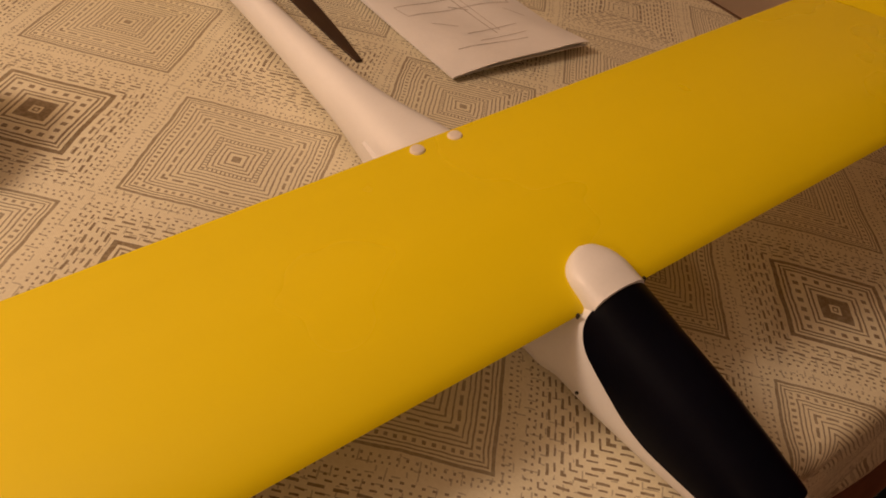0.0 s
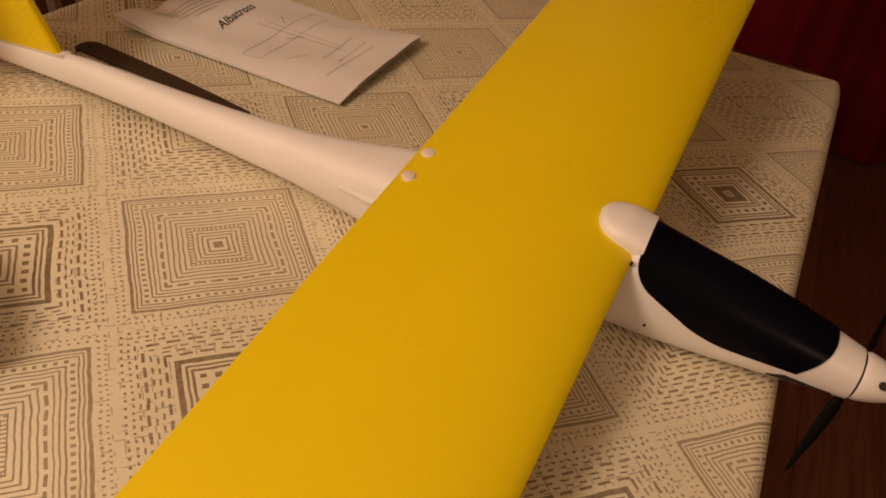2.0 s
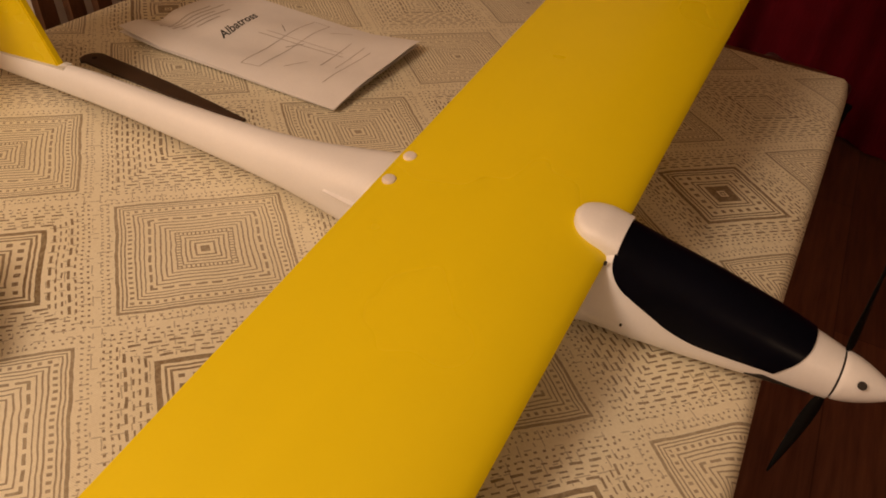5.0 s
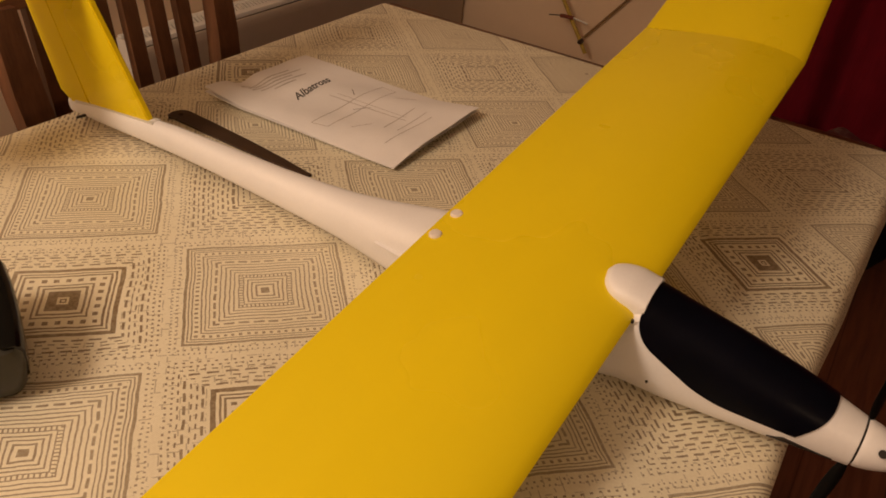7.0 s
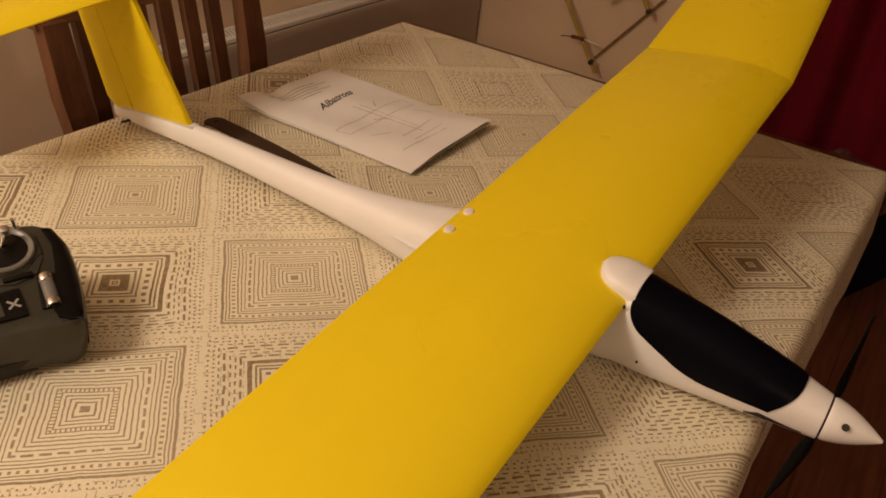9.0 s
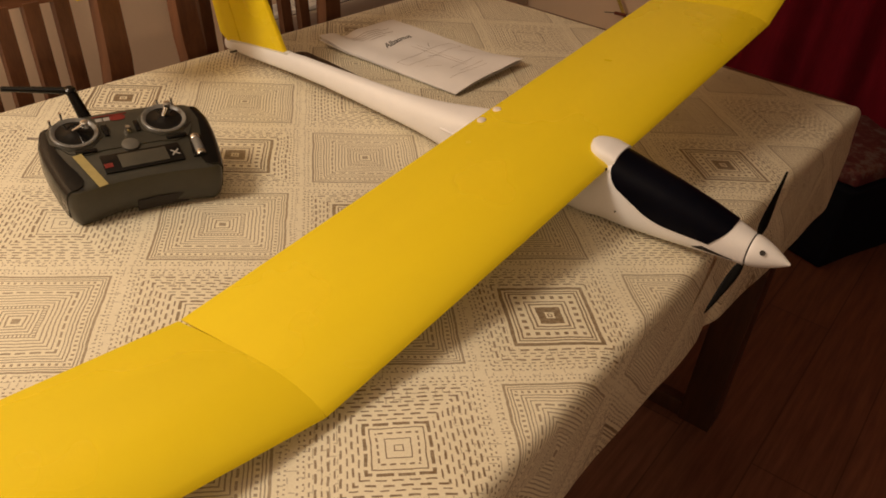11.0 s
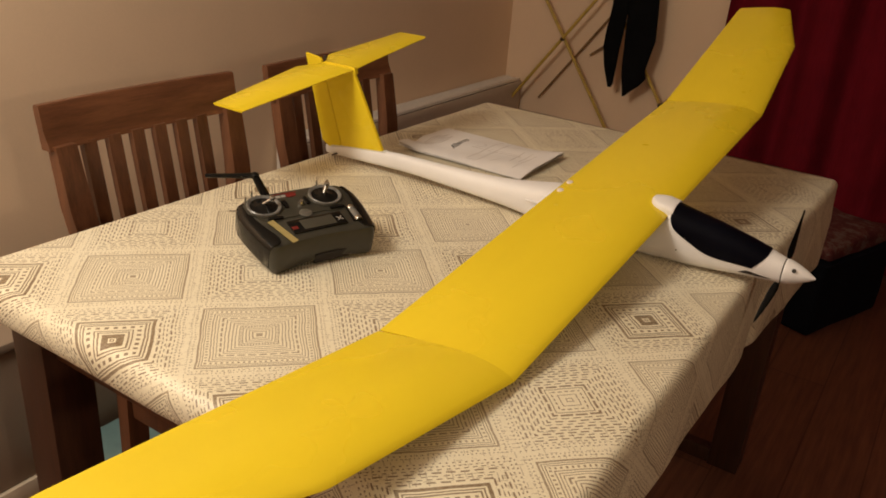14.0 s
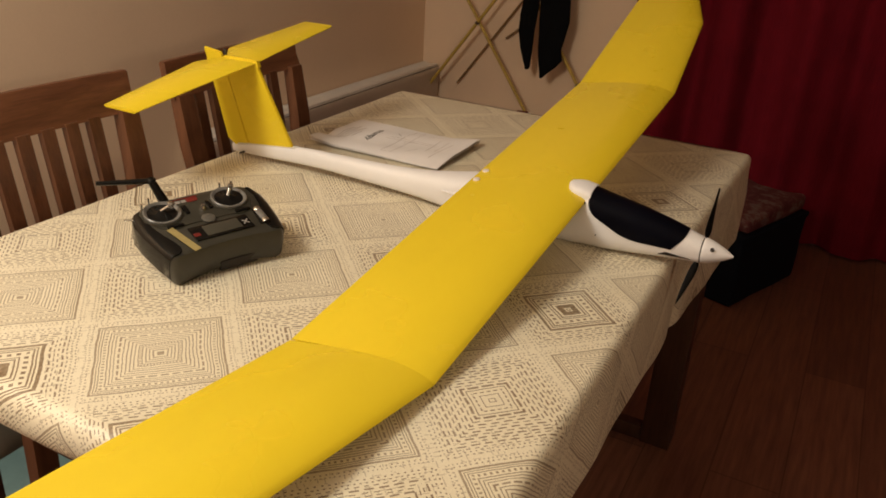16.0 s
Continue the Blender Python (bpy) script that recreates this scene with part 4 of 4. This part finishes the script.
    for x in (-0.0220, -0.0145):
        part("badge_bar", box((0.0062, 0.0050, 0.0008), (x, 0.0888, 0.0544), 0.0003), LEGEND, root, "pale badge mark")
    part("round_knob", lathe([(0.0086, 0.0), (0.0084, 0.0016), (0.0060, 0.0030), (0.0020, 0.0034)], pose(-0.0025, 0.0455, 0.0538), 20), EMBLEM, root)
    part("power_switch", box((0.006, 0.010, 0.004), (-0.020, 0.074, 0.0552), 0.001), SHINY, root)
    part("switch_seat", lathe([(0.0040, 0.0), (0.0040, 0.002), (0.0028, 0.0045), (0.0024, 0.008)], pose(0.0005, 0.066, 0.0538), 14), STEEL, root)
    for x, y, up in ((-0.067, 0.088, 0.013), (-0.055, 0.096, 0.014), (0.040, 0.099, 0.010), (0.054, 0.095, 0.012)):
        w = part("toggle_nut", lathe([(0.0038, 0.0), (0.0038, 0.003), (0.0024, 0.0045)], pose(x, y, 0.0495), 12), STEEL, root)
        part("toggle_lever", rod((x, y, 0.0525), (x - 0.001, y + 0.001, 0.053 + up), 0.0010, 0.0015), STEEL, w)
    for x, y in ((-0.060, -0.0035), (0.060, -0.002)):
        part("case_screw", lathe([(0.0017, 0.0), (0.0017, 0.0008)], pose(x, y, 0.0520), 10), INK, root)
    part("side_lever", rod((-0.0765, 0.082, 0.046), (-0.0900, 0.086, 0.047), 0.0015), STEEL, root)
    # antenna: stub, knuckle, folded rod
    a0, a1, a2 = (-0.030, 0.101, 0.040), (-0.039, 0.126, 0.071), (-0.099, 0.146, 0.069)
    part("aerial_stub", rod(a0, a1, 0.0068, 0.0050, 14), SHINY, root)
    part("aerial", rod(a1, a2, 0.0046, 0.0032, 12), SHINY, root, "black folding aerial")
    part("aerial_knuckle", lathe([(0.003, -0.005), (0.0055, -0.003), (0.0055, 0.003), (0.003, 0.005)], Matrix.Translation(a1), 14), SHINY, root)


transmitter()


# ---- printed sheet ----
def sheet():
    root = thing("instruction_sheet", pose(0.264, 0.212, 0.7515, 0, 0, 1.0), "white printed instruction sheets, slightly curled, lying on the cloth", "paper")
    hw, hl = 0.092, 0.134

    def lift(x, y):
        u, v = x / hw, y / hl
        spine = 0.0040 * math.exp(-((u + 0.80) / 0.40) ** 2) * (0.8 + 0.35 * v)
        bulge = 0.0055 * (1 - u * u) * (1 - 0.25 * v) + 0.003
        curl = 0.007 * max(0.0, -v - 0.55) * max(0.0, u + 0.2) * 2
        corner = 0.010 * max(0.0, v - 0.6) * max(0.0, -u - 0.4) * 4
        dent = -0.008 * math.exp(-((u + 0.35) ** 2 + (v - 0.95) ** 2) / 0.035)
        return max(0.0020, spine + bulge + curl + corner + dent + 0.0010 * math.sin(x * 60 + y * 24))

    nx, ny = 26, 36
    for k, (dx, dy, dz) in enumerate(((0.001, 0.001, 0.55), (0.0, 0.0, 1.0))):
        bm = bmesh.new()
        lay = []
        for th in (0.0, 0.0006):
            lay.append([[bm.verts.new((dx - hw + 2 * hw * i / (nx - 1), dy - hl + 2 * hl * j / (ny - 1), lift(-hw + 2 * hw * i / (nx - 1), -hl + 2 * hl * j / (ny - 1)) * dz + th)) for j in range(ny)] for i in range(nx)])
        for g in lay:
            for i in range(nx - 1):
                for j in range(ny - 1):
                    bm.faces.new((g[i][j], g[i + 1][j], g[i + 1][j + 1], g[i][j + 1]))
        rim = [(i, 0) for i in range(nx)] + [(nx - 1, j) for j in range(1, ny)] + [(i, ny - 1) for i in range(nx - 2, -1, -1)] + [(0, j) for j in range(ny - 2, 0, -1)]
        for a, b in zip(rim, rim[1:] + rim[:1]):
            bm.faces.new((lay[0][a[0]][a[1]], lay[0][b[0]][b[1]], lay[1][b[0]][b[1]], lay[1][a[0]][a[1]]))
        part("page", bm, PAPER, root)

    def drape(bm):
        for v in bm.verts:
            v.co.z = lift(v.co.x, v.co.y) + 0.0009 + (v.co.z if abs(v.co.z) < 0.001 else 0)
        return bm

    # title
    curve = bpy.data.curves.new("title", "FONT")
    curve.body, curve.size, curve.shear, curve.align_x, curve.offset = "Albatross", 0.0196, 0.75, "CENTER", 0.00025
    tmp = new("title_tmp", curve)
    mesh = bpy.data.meshes.new_from_object(tmp.evaluated_get(bpy.context.evaluated_depsgraph_get()))
    bpy.data.objects.remove(tmp)
    bm = bmesh.new()
    bm.from_mesh(mesh)
    bmesh.ops.transform(bm, matrix=pose(0.002, 0.046, 0, 0, 0, 7), verts=bm.verts)
    part("title", drape(bm), INK, root, "black slanted title lettering")

    def stroke(x0, y0, x1, y1, w, mat, name):
        a, b = Vector((x0, y0, 0)), Vector((x1, y1, 0))
        d = (b - a)
        nrm = Vector((-d.y, d.x, 0)).normalized() * w / 2
        m = max(2, int(d.length / 0.006))
        rings = [[a + d * (q / m) + nrm, a + d * (q / m) - nrm] for q in range(m + 1)]
        part(name, drape(loft(rings, closed=False)), mat, root)

    for k, (x0, x1) in enumerate(((-0.055, 0.030), (-0.050, 0.045), (-0.052, 0.020), (-0.045, 0.038), (-0.030, 0.010))):
        y = 0.112 - 0.0075 * k
        stroke(x0, y, x1, y, 0.0022, PALEINK, "text_line")
    # the printed drawing of a glider
    for x0, y0, x1, y1, w, m in ((-0.074, -0.010, 0.074, -0.004, 0.0012, PALEINK), (-0.070, -0.030, 0.072, -0.026, 0.0010, PALEINK), (-0.074, -0.010, -0.070, -0.030, 0.001, PALEINK), (0.074, -0.004, 0.072, -0.026, 0.001, PALEINK),
                                 (0.000, 0.022, 0.004, -0.085, 0.0014, PALEINK), (0.010, 0.018, 0.012, -0.080, 0.0010, PALEINK), (-0.030, -0.078, 0.040, -0.074, 0.0012, PALEINK), (-0.026, -0.094, 0.038, -0.092, 0.0010, PALEINK),
                                 (0.020, 0.000, 0.034, 0.014, 0.0010, DRAWINK), (-0.012, -0.022, 0.006, -0.034, 0.0010, DRAWINK), (0.050, -0.040, 0.066, -0.060, 0.0010, PALEINK), (-0.055, -0.050, -0.030, -0.062, 0.0010, PALEINK), (-0.060, -0.100, 0.030, -0.104, 0.0010, PALEINK)):
        stroke(x0, y0, x1, y1, w, m, "drawing_line")


sheet()


# ---- dark tapered blade lying by the boom ----
def spare_blade():
    root = thing("tapered_blade", pose(0.113, 0.232, 0.7508, 0, 0, -3), "dark brown tapered blade with a drilled end, lying flat", "blade")
    right = [(0.0138, 0.098), (0.0135, 0.060), (0.0115, 0.000), (0.0080, -0.055), (0.0035, -0.098)]
    cap = [(0.0138 * math.cos(q), 0.098 + 0.0125 * math.sin(q)) for q in [math.pi * k / 10 for k in range(1, 10)]]
    outline = [(x, y) for x, y in reversed(right)] + cap + [(-x * 0.75, y) for x, y in right]
    part("blade_body", slab(outline, 0.0, 0.0022, 0.0005), BROWNBLADE, root)
    part("hole", lathe([(0.0026, 0.0), (0.0026, 0.0005)], pose(0.001, 0.098, 0.0021), 14), DARKLINE, root)


spare_blade()
